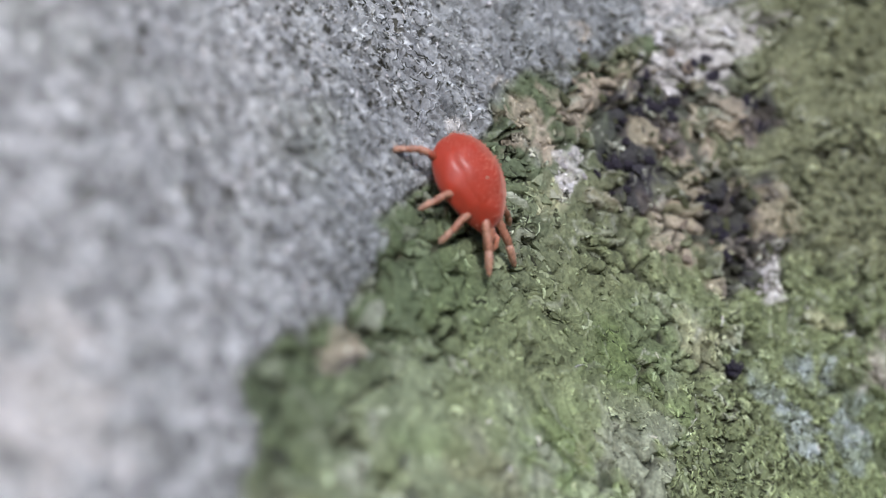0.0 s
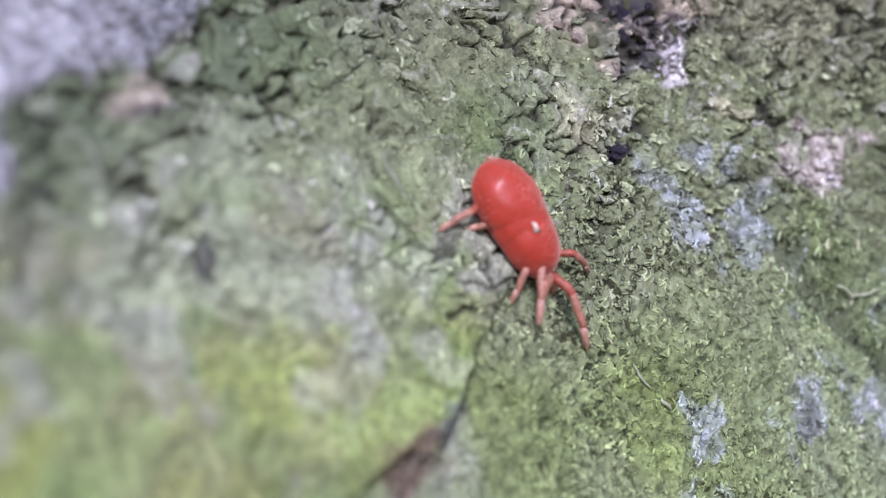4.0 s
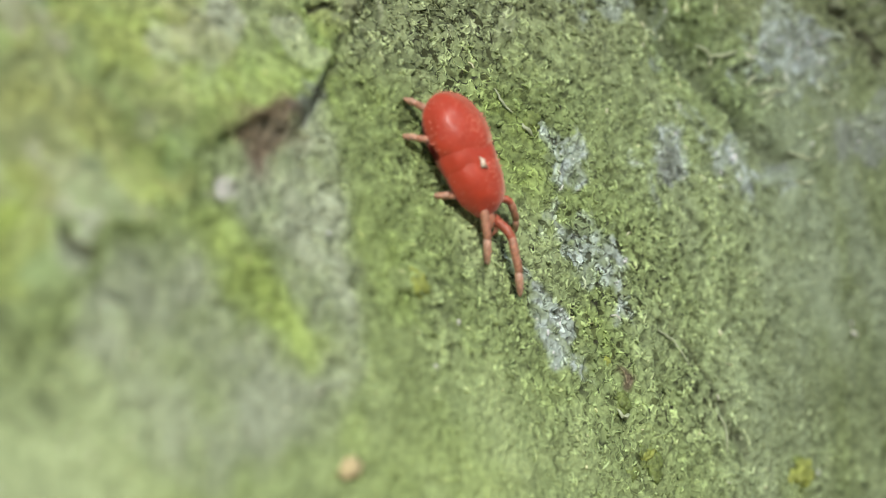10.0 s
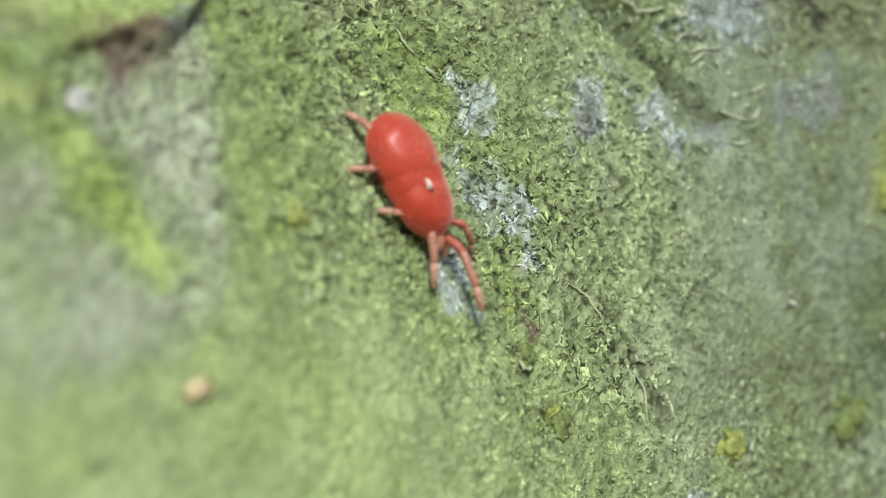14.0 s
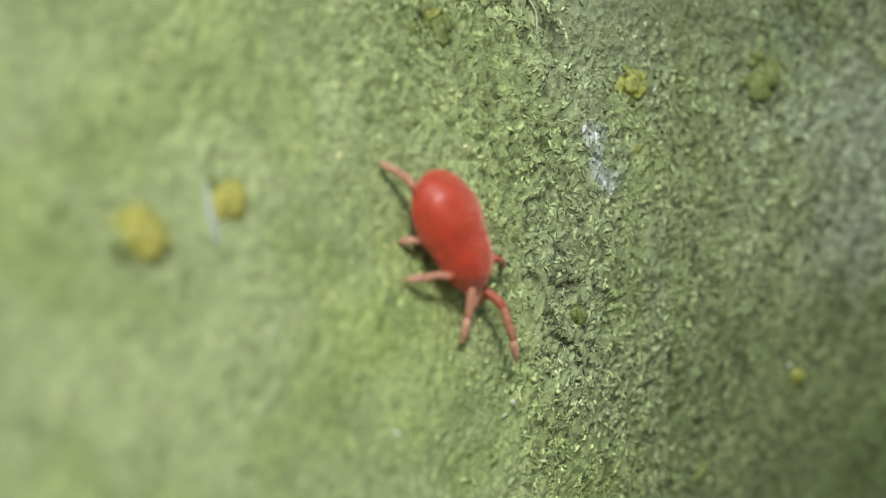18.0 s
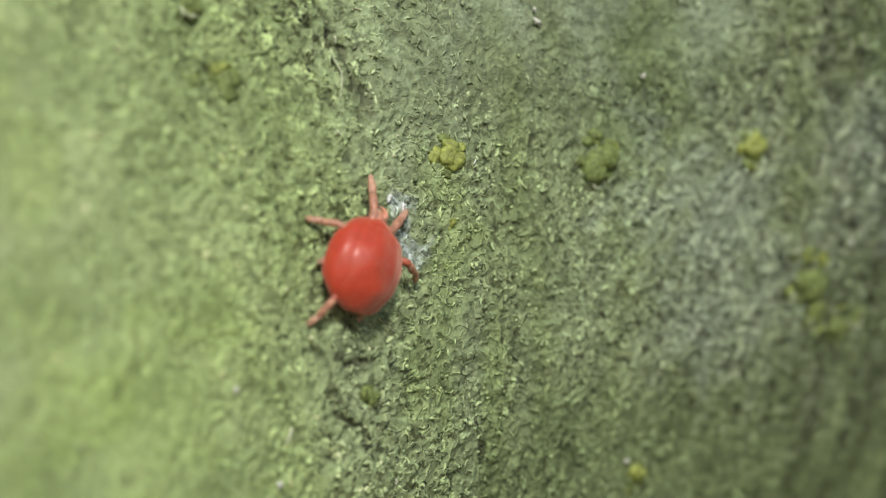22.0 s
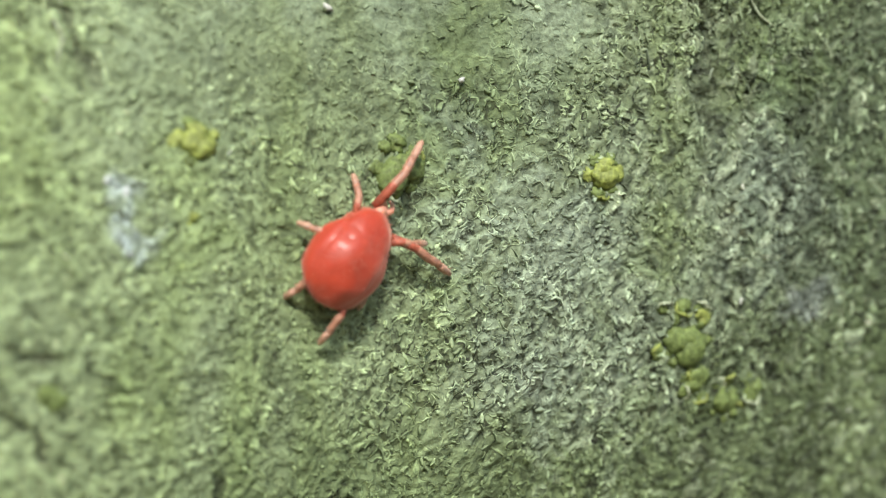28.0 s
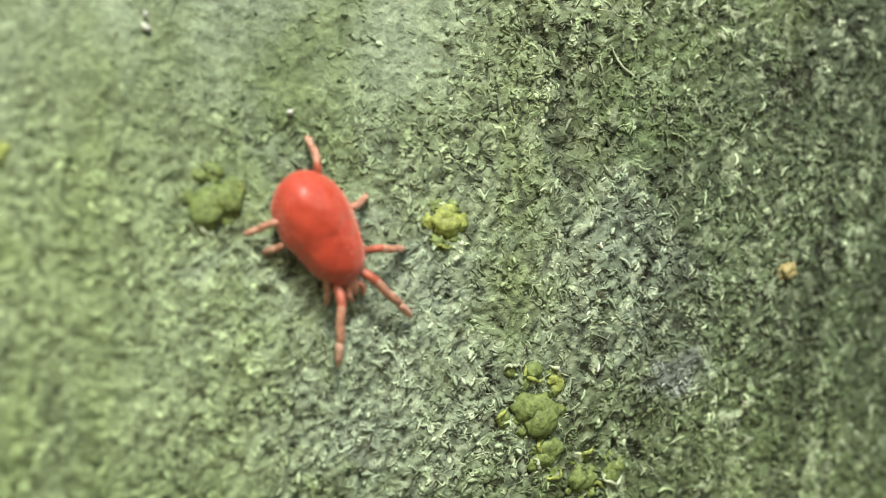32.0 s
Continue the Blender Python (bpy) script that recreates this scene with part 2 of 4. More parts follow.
YELLOW_RUNS = [(5.06, 1.0, 0.27, 2.6, 88)]
DEEP_GREEN = [(-5.8, 6.48, 0.48, 1.8, 9), (-5.58, 6.54, 0.49, 1.8, 13), (-9.6, 7.22, 0.42, 1.5, 5), (-9.87, 8.02, 0.57, 1.5, 27), (-8.99, 7.52, 0.59, 1.3, 2), (-0.08, 4.19, 0.66, 2, -39), (0.64, 2.93, 0.57, 2.4, -38), (-9.9, 2.0, 0.5, 1.2, 2), (4.57, -1.29, 0.87, 1.3, 32), (5.02, -2.1, 0.97, 1.4, 19), (9.59, -10.88, 1.44, 1, -8), (9.93, -0.58, 0.78, 1.6, 92), (10.46, -5.56, 0.42, 1, 9)]
# u, v, radius, and whether it is dull, bright, or yellow (2)
CLUMPS = [(1.17, -3.40, 0.30, True), (4.08, -3.22, 0.40, False), (7.35, -2.80, 0.31, True), (-7.2, -5.6, 0.34, 2), (-6.02, -5.16, 0.28, 2), (6.02, -8.33, 0.24, True), (-2.40, -2.74, 0.26, False),
          (5.09, 0.62, 0.37, True), (9.36, -4.95, 0.44, False), (-3.6, 2.47, 0.19, False), (-2.47, -2.6, 0.16, True), (-2.98, -1.16, 0.16, True), (-2.85, -1.8, 0.2, False), (10.9, -5.57, 0.22, False), (9.72, -5.48, 0.26, False), (10.45, -5.85, 0.26, False), (9.6, -4.55, 0.18, True),
          (3.42, -9.63, 0.24, False), (-2.83, -2.85, 0.15, False), (-6.3, 0.1, 0.2, True), (-0.18, -6.8, 0.22, False), (1.3, -4.35, 0.12, True), (5.91, -8.6, 0.12, False)]
GRAINS = [(-1.69, -7.93, 0.07), (-1.68, -7.94, 0.07), (-2.37, -6.73, 0.07), (2.73, -1.02, 0.06), (-7.49, 3.93, 0.09), (-7.99, 2.84, 0.04), (-5.79, -0.43, 0.06), (-6.35, -0.98, 0.06), (9.71, -5.43, 0.11), (5.63, -8.04, 0.08), (4.85, -1.83, 0.07), (-3.16, 9.97, 0.07), (-10.04, 9.19, 0.04), (2.78, -1.2, 0.11)]
CRUMBS = [(-8.05, -2.03, 0.14), (13.07, -2.26, 0.16)]
CRACKS = [[(2.4, 5.5), (2.73, 5.04), (3.13, 4.4), (3.45, 3.75), (3.65, 3.25)],
          [(-1.82, -0.48), (-1.53, -0.9), (-1.08, -1.57), (-0.66, -2.2), (-0.33, -2.78)],
          [(-3.61, 9.2), (-2.57, 9.36), (-1.56, 9.47), (-0.58, 9.5), (0.3, 9.4)],
          [(-10.4, 7.55), (-9.86, 7.68), (-9.25, 7.99), (-8.56, 8.16)],
          [(-9.74, 8.25), (-9.5, 8.11), (-9.21, 7.98)],
          [(-3.83, 6.31), (-3.69, 6), (-3.47, 5.82)],
          [(-0.7, -6.35), (-0.37, -6.4)],
          [(-11.67, 5.6), (-11.36, 5.42), (-11.07, 5.37)],
          [(-11.51, 5.87), (-11.03, 6.01), (-10.56, 5.96)],
          [(-5.75, 6.31), (-5.23, 6.44)],
          [(-11.25, 0.86), (-10.99, 0.67), (-10.72, 0.54)],
          [(-0.79, -7.02), (-0.43, -7.21), (-0.12, -7.52)],
          [(-10.86, 7.32), (-10.38, 6.8), (-10.2, 6.66)],
          [(-7.5, 3.76), (-7.23, 3.73), (-6.9, 3.85)]]
FOLDS = [[(-1.02, 4.49), (-0.6, 4.09), (-0.2, 3.61), (0.29, 2.98), (0.69, 2.54), (1.32, 1.84)],
         [(7.36, 1.26), (7.86, 0.6), (8.42, -0.09), (8.84, -1.22), (9.06, -1.89)]]
STRAYS = [[(-6.31, -5.02), (-6.29, -5.4), (-6.24, -5.77)],
          [(-1.88, -0.79), (-1.57, -0.97), (-1.26, -1.41)],
          [(-0.82, -2.13), (-0.62, -2.42), (-0.65, -2.82)],
          [(-4.21, 2.96), (-4.12, 2.76), (-3.98, 2.59)],
          [(8.56, 0.57), (8.65, 0.81), (8.84, 0.98)],
          [(9.21, 0.16), (9.46, -0.09), (9.73, -0.2)],
          [(-0.05, 3.82), (0.14, 3.72), (0.24, 3.59)],
          [(0.18, 3.64), (0.45, 3.63), (0.73, 3.71)],
          [(1.02, 2.94), (1.3, 3.03), (1.64, 3.03)],
          [(1.05, 2.76), (1.22, 2.87), (1.39, 2.99)],
          [(1.54, 1.98), (1.8, 1.89), (2.07, 1.82)],
          [(1.61, 1.48), (1.83, 1.43), (2.07, 1.47)],
          [(2.11, 1.84), (2.25, 1.92), (2.32, 2.05)],
          [(2.4, 3.09), (2.49, 3.02), (2.58, 2.93)],
          [(2.19, 2.32), (2.33, 2.37), (2.49, 2.45)],
          [(0.82, 3.08), (0.9, 3.21), (1.06, 3.28)]]
LICHEN_EDGE = [(-3.94, 11.78), (-5.44, 11.23), (-5.96, 10.91), (-7.11, 10.35), (-7.52, 9.76), (-9.1, 8.68), (-9.99, 8.37), (-10.33, 7.66), (-11.04, 7.13), (-11.84, 6.91), (-12.66, 6.41), (-12.85, 5.94), (-12.68, 5.42), (-13.28, 4.85), (-13.87, 4.34)]
PLATE_EDGE = [(-5.96, 4.62), (-6.72, 3.85), (-6.99, 3.22), (-7.57, 2.68), (-7.99, 2.17), (-8.9, 2.03), (-9.67, 1.56), (-10.25, 1.03), (-11.03, 0.39), (-12.24, -0.09), (-13.09, -0.25)]


# bare grey bark where the green film has come away, and a tongue of film left between
BARE = [[(-7.41, 2.88), (-7.12, 2.3), (-7.09, 1.56), (-7.22, 0.7), (-7.33, -0.06), (-7.8, -0.9), (-8.06, -0.62), (-8.21, 0.11), (-8.54, 0.71), (-9.01, 1.04), (-9.03, 1.64), (-8.22, 2.09)],
        [(-9.96, 0.72), (-10.74, 0.2), (-11.13, -0.34), (-11.0, -1.01), (-10.55, -1.55), (-9.7, -1.85), (-8.63, -1.63), (-7.88, -1.22), (-7.92, -0.7), (-8.98, -0.55), (-9.44, 0.03), (-9.65, 0.72)]]
TONGUE = [(-9.59, 1.04), (-8.84, 0.78), (-8.45, 0.12), (-7.98, -0.63), (-8.41, -0.71), (-9.15, -0.29), (-9.46, 0.28)]
SMOOTH_BAND = [(-6.91, 3.31), (-6.48, 2.18), (-6.63, 0.91), (-6.69, -0.65), (-6.82, -2.12), (-7.59, -2.02), (-7.27, -0.48), (-7.13, 1.05), (-7.01, 2.23)]
BUMPS = [(-6.63, 0.91), (-6.09, 0.53), (-6.17, -0.12), (-6.12, -0.98), (-6.45, -0.81), (-6.72, -0.09)]
U0, U1, V0, V1 = -16.4, 17.6, -13.2, 13.8   # the stretch that is built finely
GIRTH = 150.0                                # radius of the trunk


TABLES = {}


def vnoise(u, v, size, seed, turn=0.6):
    """Smooth random field from -1 to 1 with features of that size."""
    if seed not in TABLES:
        TABLES[seed] = np.random.RandomState(seed).rand(512, 512) * 2 - 1
    g = TABLES[seed]
    a, b = math.cos(turn), math.sin(turn)
    x, y = (u * a + v * b) / size + 5000.3, (v * a - u * b) / size + 5000.7
    i, j = np.floor(x).astype(int), np.floor(y).astype(int)
    p, q = x - i, y - j
    p, q = p * p * (3 - 2 * p), q * q * (3 - 2 * q)
    i0, j0, i1, j1 = i % 512, j % 512, (i + 1) % 512, (j + 1) % 512
    return (g[i0, j0] * (1 - p) + g[i1, j0] * p) * (1 - q) + (g[i0, j1] * (1 - p) + g[i1, j1] * p) * q


def fbm(u, v, size, seed, octaves=3):
    return sum(vnoise(u, v, size / 2 ** k, seed + k, 0.6 + k) * 0.55 ** k for k in range(octaves))


def smooth(a, b, x):
    t = np.clip((x - a) / (b - a), 0, 1)
    return t * t * (3 - 2 * t)


def base(u, v):
    """The large form of the bark: a shallow hollow between two swellings."""
    a, b = np.clip(u, -14.2, 17.5) / 10, np.clip(v, -14, 13) / 10
    h, k = 0, 0
    for i in range(5):
        for j in range(5 - i):
            h = h + SWELL[k] * a ** i * b ** j
            k += 1
    out = np.maximum(np.maximum(U0 - u, u - U1), np.maximum(V0 - v, v - V1))
    return h * (1 - smooth(0, 25, out)) + (np.sqrt(np.maximum(GIRTH ** 2 - u ** 2, 0)) - GIRTH) * smooth(0, 25, out)


def spots(u, v, rows, soft=0.5, ragged=0.0):
    m = np.zeros_like(u)
    e = ragged * (fbm(u, v, 0.45, 91) + 0.5 * vnoise(u, v, 0.11, 95)) if ragged else 0.0
    for x, y, r, s, turn in rows:
        c, d = math.cos(radians(turn)), math.sin(radians(turn))
        p, q = (u - x) * c + (v - y) * d, (v - y) * c - (u - x) * d
        k = np.sqrt((p / (r * s)) ** 2 + (q / r) ** 2) + e
        m = np.maximum(m, 1 - smooth(1 - soft, 1 + soft, k))
    return m


def veiled(u, v, big):
    """Where a thin pale film lies over the grain of the bark."""
    return smooth(-2.9, -1.0, v + 0.6 * big - 0.15 * (u - 4)) * smooth(8.0, 6.2, u + 0.6 * big - 0.25 * v) * smooth(0.2, 2.0, u + 0.5 * big) * smooth(4.0, 2.6, v)


def soft_side(u, v):
    """The smoother bark beside the film."""
    return smooth(-1.2, 0.3, u) * smooth(5.0, 3.2, u) * smooth(-7.5, -6.0, v) * smooth(-0.5, -1.5, v)


def line_gap(u, v, points):
    """Distance to a run of points, and on which side of it."""
    best, side = np.full_like(u, 1e9), np.zeros_like(u)
    for (ax, ay), (bx, by) in zip(points, points[1:]):
        dx, dy = bx - ax, by - ay
        t = np.clip(((u - ax) * dx + (v - ay) * dy) / (dx * dx + dy * dy), 0, 1)
        g = np.hypot(u - ax - t * dx, v - ay - t * dy)
        s = np.sign(dx * (v - ay) - dy * (u - ax))
        side = np.where(g < best, s, side)
        best = np.minimum(best, g)
    return best, side


def patch(u, v, corners, soft):
    """1 inside the closed outline, 0 outside, with a soft edge."""
    gap, _ = line_gap(u, v, corners + corners[:1])
    inside = np.zeros(u.shape, bool)
    for (ax, ay), (bx, by) in zip(corners, corners[1:] + corners[:1]):
        cross = (ay > v) != (by > v)
        inside ^= cross & (u < (bx - ax) * (v - ay) / (by - ay + 1e-12) + ax)
    return smooth(-soft, soft, np.where(inside, gap, -gap))


def scales(u, v, size, seed):
    """Small plates: gap to the next plate, tilted height from -1 to 1, and a random number for each plate."""
    if seed not in TABLES:
        TABLES[seed] = np.random.RandomState(seed).rand(256, 256, 5)
    tab = TABLES[seed]
    x, y = u / size + 4000, v / size + 4000
    i, j = np.floor(x).astype(int), np.floor(y).astype(int)
    f1, f2 = np.full(u.shape, 9.0), np.full(u.shape, 9.0)
    tall, pick = np.zeros(u.shape), np.zeros(u.shape)
    for a in (-1, 0, 1):
        for b in (-1, 0, 1):
            t = tab[(i + a) % 256, (j + b) % 256]
            dx, dy = x - (i + a + t[..., 0]), y - (j + b + t[..., 1])
            d = np.hypot(dx, dy)
            near = d < f1
            f2 = np.where(near, f1, np.minimum(f2, d))
            tall = np.where(near, (t[..., 2] * 2 - 1) * 0.5 + dx * (t[..., 3] - 0.5) * 2 + dy * (t[..., 4] - 0.2) * 1.6, tall)
            pick = np.where(near, (t[..., 2] * 7.3 + t[..., 3] * 3.1) % 1.0, pick)
            f1 = np.where(near, d, f1)
    return f2 - f1, tall, pick


def mix(a, b, f):
    return a + (np.asarray(b) - a) * f[..., None]


def surface(u, v):
    """Relief over the large form, and the tint, at any place of the bark."""
    wu = u + 0.22 * fbm(u, v, 0.9, 11) + 0.08 * vnoise(u, v, 0.25, 14)
    wv = v + 0.22 * fbm(u, v, 0.9, 21) + 0.08 * vnoise(u, v, 0.25, 24)
    gap, side = line_gap(wu, wv, LICHEN_EDGE)
    grey = smooth(-0.12, 0.12, -side * gap)
    pgap, pside = line_gap(wu, wv, PLATE_EDGE)
    plate = smooth(-0.15, 0.15, -pside * pgap) * (1 - grey)
    green = 1 - grey
    big, mid = fbm(u, v, 3.0, 31), fbm(u, v, 0.8, 41)
    crust = spots(wu, wv, CRUST, 0.35, 0.3) * green
    zone = smooth(3.2, 5.2, v + 0.4 * big)
    streak = vnoise((u + 0.12 * v) / 1.0, v / 7.0, 0.55, 36, 0.0) + 0.5 * vnoise((u + 0.12 * v) / 1.0, v / 5.0, 0.28, 37, 0.0)
    gap1, tall1, pick1 = scales(wu, wv, 0.13, 201)
    gap2, tall2, pick2 = scales((wu + 0.12 * mid) / 1.5, wv + 0.1 * vnoise(u, v, 0.3, 67), 0.36, 202)
    gap3, tall3, pick3 = scales((u * 0.7 - v * 0.7) / 2.2, u * 0.7 + v * 0.7, 0.11, 203)
    calm = 0.8 * smooth(-1.5, -6.0, u + 0.5 * big + 0.25 * v) * smooth(0.5, -2.0, v + big)
    worm = 1 - np.abs(vnoise(wu, wv, 0.21, 54, 0.2)) * 2.4
    gap4, tall4, pick4 = scales(wu + 0.25 * mid, wv, 0.62, 204)
    hem = smooth(2.6, 0.9, gap) * green * smooth(4.2, 6.4, v + 0.5 * big)
    # tint
    c = np.zeros(u.shape + (3,)) + (0.158, 0.201, 0.078)
    c = mix(c, (0.205, 0.248, 0.122), smooth(-0.3, 0.7, big + 0.3 * streak + 0.04 * u - 0.1))
    c = mix(c, (0.205, 0.245, 0.140), smooth(-3.5, 0.5, u + 0.3 * v + big) * smooth(13.0, 9.0, u + big) * np.clip(0.8 + 0.4 * streak, 0, 1))
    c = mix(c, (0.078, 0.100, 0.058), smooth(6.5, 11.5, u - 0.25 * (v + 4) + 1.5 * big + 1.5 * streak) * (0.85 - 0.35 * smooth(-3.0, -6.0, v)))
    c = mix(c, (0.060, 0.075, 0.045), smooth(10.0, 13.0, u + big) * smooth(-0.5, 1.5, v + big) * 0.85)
    c = mix(c, (0.270, 0.335, 0.150), smooth(0.5, -3.0, u + big) * smooth(0.5, -2.0, v + big) * 0.5)
    c = mix(c, (0.292, 0.350, 0.170), calm * (0.6 + 0.25 * mid))
    c = mix(c, (0.315, 0.362, 0.190), calm * smooth(-0.2, 0.7, fbm(u, v, 1.5, 171)) * 0.5)
    c = mix(c, (0.195, 0.255, 0.070), calm * smooth(-0.1, 0.7, fbm(u, v, 1.2, 181)) * 0.5)
    c = mix(c, (0.125, 0.160, 0.070), smooth(-5.0, -8.0, v + big) * smooth(0.5, 3.5, u + big) * 0.7)
    c = mix(c, (0.250, 0.300, 0.165), smooth(-2.0, 0.0, u + 0.5 * big) * smooth(6.5, 3.5, u + 0.5 * big) * smooth(-5.5, -3.5, v) * smooth(0.3, -1.2, v) * 0.12)
    c = mix(c, (0.165, 0.210, 0.088), smooth(-6.0, -4.8, u) * smooth(-1.8, -3.0, u) * smooth(-4.0, -2.6, v) * smooth(0.3, -1.0, v) * 0.4)
    c = mix(c, (0.205, 0.232, 0.128), smooth(2.4, 4.2, v + 0.6 * big) * 0.55)
    c = mix(c, (0.150, 0.175, 0.090), zone * 0.8)
    c = mix(c, (0.165, 0.165, 0.105), smooth(6.5, 8.5, v + big) * 0.7)
    c = mix(c, (0.235, 0.288, 0.118), plate * smooth(4.4, 2.6, v + 0.5 * big) * 0.85)
    c = mix(c, (0.178, 0.205, 0.112), plate * smooth(2.6, 4.4, v + 0.5 * big) * smooth(8.0, 6.0, v) * 0.85)
    c = mix(c, (0.32, 0.36, 0.25), plate * smooth(9.0, 6.0, v) * smooth(0.15, 0.6, fbm(u, v, 1.6, 35)) * 0.45)
    film = plate * smooth(6.2, 5.0, v)
    c = mix(c, (0.150, 0.215, 0.072), film * smooth(-0.05, 0.5, fbm(u, v, 1.1, 211)) * 0.55)
    c = mix(c, (0.290, 0.330, 0.085), film * smooth(4.6, 3.2, v) * smooth(0.05, 0.6, fbm(u, v, 0.8, 221)) * 0.5)
    c = mix(c, (0.350, 0.360, 0.300), film * smooth(0.2, 0.6, fbm(u, v, 0.7, 231)) * 0.5)
    c = mix(c, (0.210, 0.175, 0.110), film * smooth(0.35, 0.65, fbm(u, v, 0.9, 241)) * 0.3)
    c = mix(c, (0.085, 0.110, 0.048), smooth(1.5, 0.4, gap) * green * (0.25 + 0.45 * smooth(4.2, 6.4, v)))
    c = mix(c, (0.085, 0.125, 0.038), spots(wu, wv, DEEP_GREEN, 0.8, 0.4) * (0.6 - 0.2 * smooth(0, 3, u)))
    c = mix(c, (0.235, 0.320, 0.060), spots(wu, wv, YELLOW, 0.9, 0.4) * (0.40 - 0.18 * smooth(-7.0, -5.5, u)) * smooth(4.6, 2.4, v))
    c = mix(c, (0.262, 0.300, 0.248), spots(wu, wv, HAZE, 0.9, 0.5) * (0.58 - 0.15 * smooth(6.5, 8.5, u)) * (1 - 0.4 * smooth(-2.0, 0.0, v)))
    veil = veiled(u, v, big)
    c = mix(c, (0.245, 0.290, 0.200), veil * np.clip(0.3 + 0.45 * streak + 0.5 * mid, 0, 0.8))
    c = mix(c, (0.300, 0.350, 0.090), spots(wu, wv, YELLOW_RUNS, 0.8, 0.5) * 0.6)
    for run in BARE:
        c = mix(c, (0.250, 0.275, 0.195), patch(wu, wv, run, 0.25) * np.clip(0.8 + 0.35 * fbm(u, v, 0.5, 36), 0.2, 1))
    c = mix(c, (0.270, 0.345, 0.085), patch(wu, wv, TONGUE, 0.4) * 0.6)
    band = patch(wu, wv, SMOOTH_BAND, 0.3)
    c = mix(c, (0.165, 0.205, 0.085), band * 0.7)
    knobs = patch(wu, wv, BUMPS, 0.3)
    c = mix(c, (0.27, 0.33, 0.15), knobs * smooth(-0.1, 0.5, fbm(u, v, 0.35, 38)) * 0.8)
    c = mix(c, (0.345, 0.400, 0.225), smooth(-9.5, -11.5, u + 0.4 * big) * smooth(0.2, -1.4, v + 0.4 * big) * 0.75)
    c = mix(c, (0.31, 0.35, 0.372), spots(wu, wv, BLUE, 0.5, 0.8) * (0.2 + 0.65 * pick1))
    c = c * (1 + (0.4 * pick1 - 0.2) * (1 - 0.7 * calm) * (1 - 0.6 * veil))[..., None]
    far = smooth(5.5, 8.0, u + 0.6 * big) * smooth(-9.0, -7.0, v) * (0.6 + 0.4 * smooth(-0.3, 0.3, mid))
    c = mix(c, (0.345, 0.385, 0.270), far * smooth(0.74, 0.84, pick1) * 0.5)
    c = mix(c, (0.030, 0.034, 0.026), far * smooth(0.16, 0.10, pick1) * 0.6)
    c = c * (1 + 0.13 * (worm - 0.1) * (1 - calm) * (1 - 0.6 * hem))[..., None]
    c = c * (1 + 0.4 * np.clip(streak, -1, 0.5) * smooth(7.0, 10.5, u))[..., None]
    c = mix(c, (0.112, 0.140, 0.086), hem * (0.45 + 0.4 * pick4))
    c = c * (1 - 0.12 * smooth(0.0, 2.5, u + 0.5 * big) * smooth(6.5, 4.0, u) * smooth(-3.5, -2.0, v + 0.4 * big))[..., None] * (1 - 0.12 * smooth(0.0, 3.0, u + 0.5 * big) - 0.07 * smooth(-0.5, 1.5, u) * smooth(-3.4, -2.2, v))[..., None] * (0.965, 1.0, 0.965)
    g = mix(np.zeros(u.shape + (3,)) + (0.270, 0.288, 0.285), (0.375, 0.390, 0.388), smooth(-0.4, 0.6, big))
    g = mix(g, (0.26, 0.30, 0.16), spots(wu, wv, GREEN_ON_GREY, 0.9, 0.4) * 0.65)
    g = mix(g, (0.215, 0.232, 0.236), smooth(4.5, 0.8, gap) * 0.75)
    g = mix(g, (0.43, 0.445, 0.445), smooth(-10.8, -13.4, u - 0.35 * (v - 6.5) + 0.6 * big) * 0.85)
    g = g * (0.58 + 0.66 * pick3)[..., None]
    c = c * (1 - grey)[..., None] + g * grey[..., None]
    chips = np.where((pick2 < 0.18)[..., None], (0.40, 0.335, 0.26), np.where((pick2 < 0.62)[..., None], (0.04, 0.035, 0.05), np.where((pick2 < 0.85)[..., None], (0.10, 0.105, 0.06), (0.22, 0.18, 0.13))))
    c = c * (1 - crust * 0.55)[..., None] + chips * (crust * 0.55)[..., None]
    c = mix(c, (0.42, 0.36, 0.28), spots(wu, wv, TAN, 0.3, 0.8) * (0.35 + 0.5 * pick1))
    c = mix(c, (0.44, 0.40, 0.355), spots(wu, wv, SLAB, 0.3, 0.5) * (0.55 + 0.4 * pick1))
    c = mix(c, (0.03, 0.027, 0.04), spots(wu, wv, DARK, 0.3, 0.7) * (0.5 + 0.4 * pick1))
    c = mix(c, (0.150, 0.172, 0.150), spots(wu, wv, SLATE, 0.4, 0.7) * (0.5 + 0.5 * pick1))
    c = mix(c, (0.115, 0.075, 0.06), spots(wu, wv, BROWN, 0.7, 0.4) * 0.85)
    c = mix(c, (0.36, 0.37, 0.23), spots(wu, wv, CREAM, 0.5, 0.5) * 0.75)
    c = mix(c, (0.54, 0.53, 0.51), spots(wu, wv, PALE, 0.3, 0.6) * (0.5 + 0.5 * pick1))
    # relief
    ridge = 1 - np.abs(vnoise(wu, wv, 0.11, 51)) * 2
    ridge2 = 1 - np.abs(vnoise(wu, wv, 0.075, 52, 1.9)) * 2
    coarse = (1 - plate * 0.6) * (1 - 0.55 * calm) * (1 - 0.6 * hem) * (1 - 0.6 * band) * (1 - 0.55 * veil) * (1 - 0.2 * soft_side(u, v))
    h = 0.05 * big + 0.008 * mid + 0.012 * streak + (0.022 * ridge + 0.024 * ridge2 + 0.024 * tall1) * coarse * (1 - 0.4 * grey)
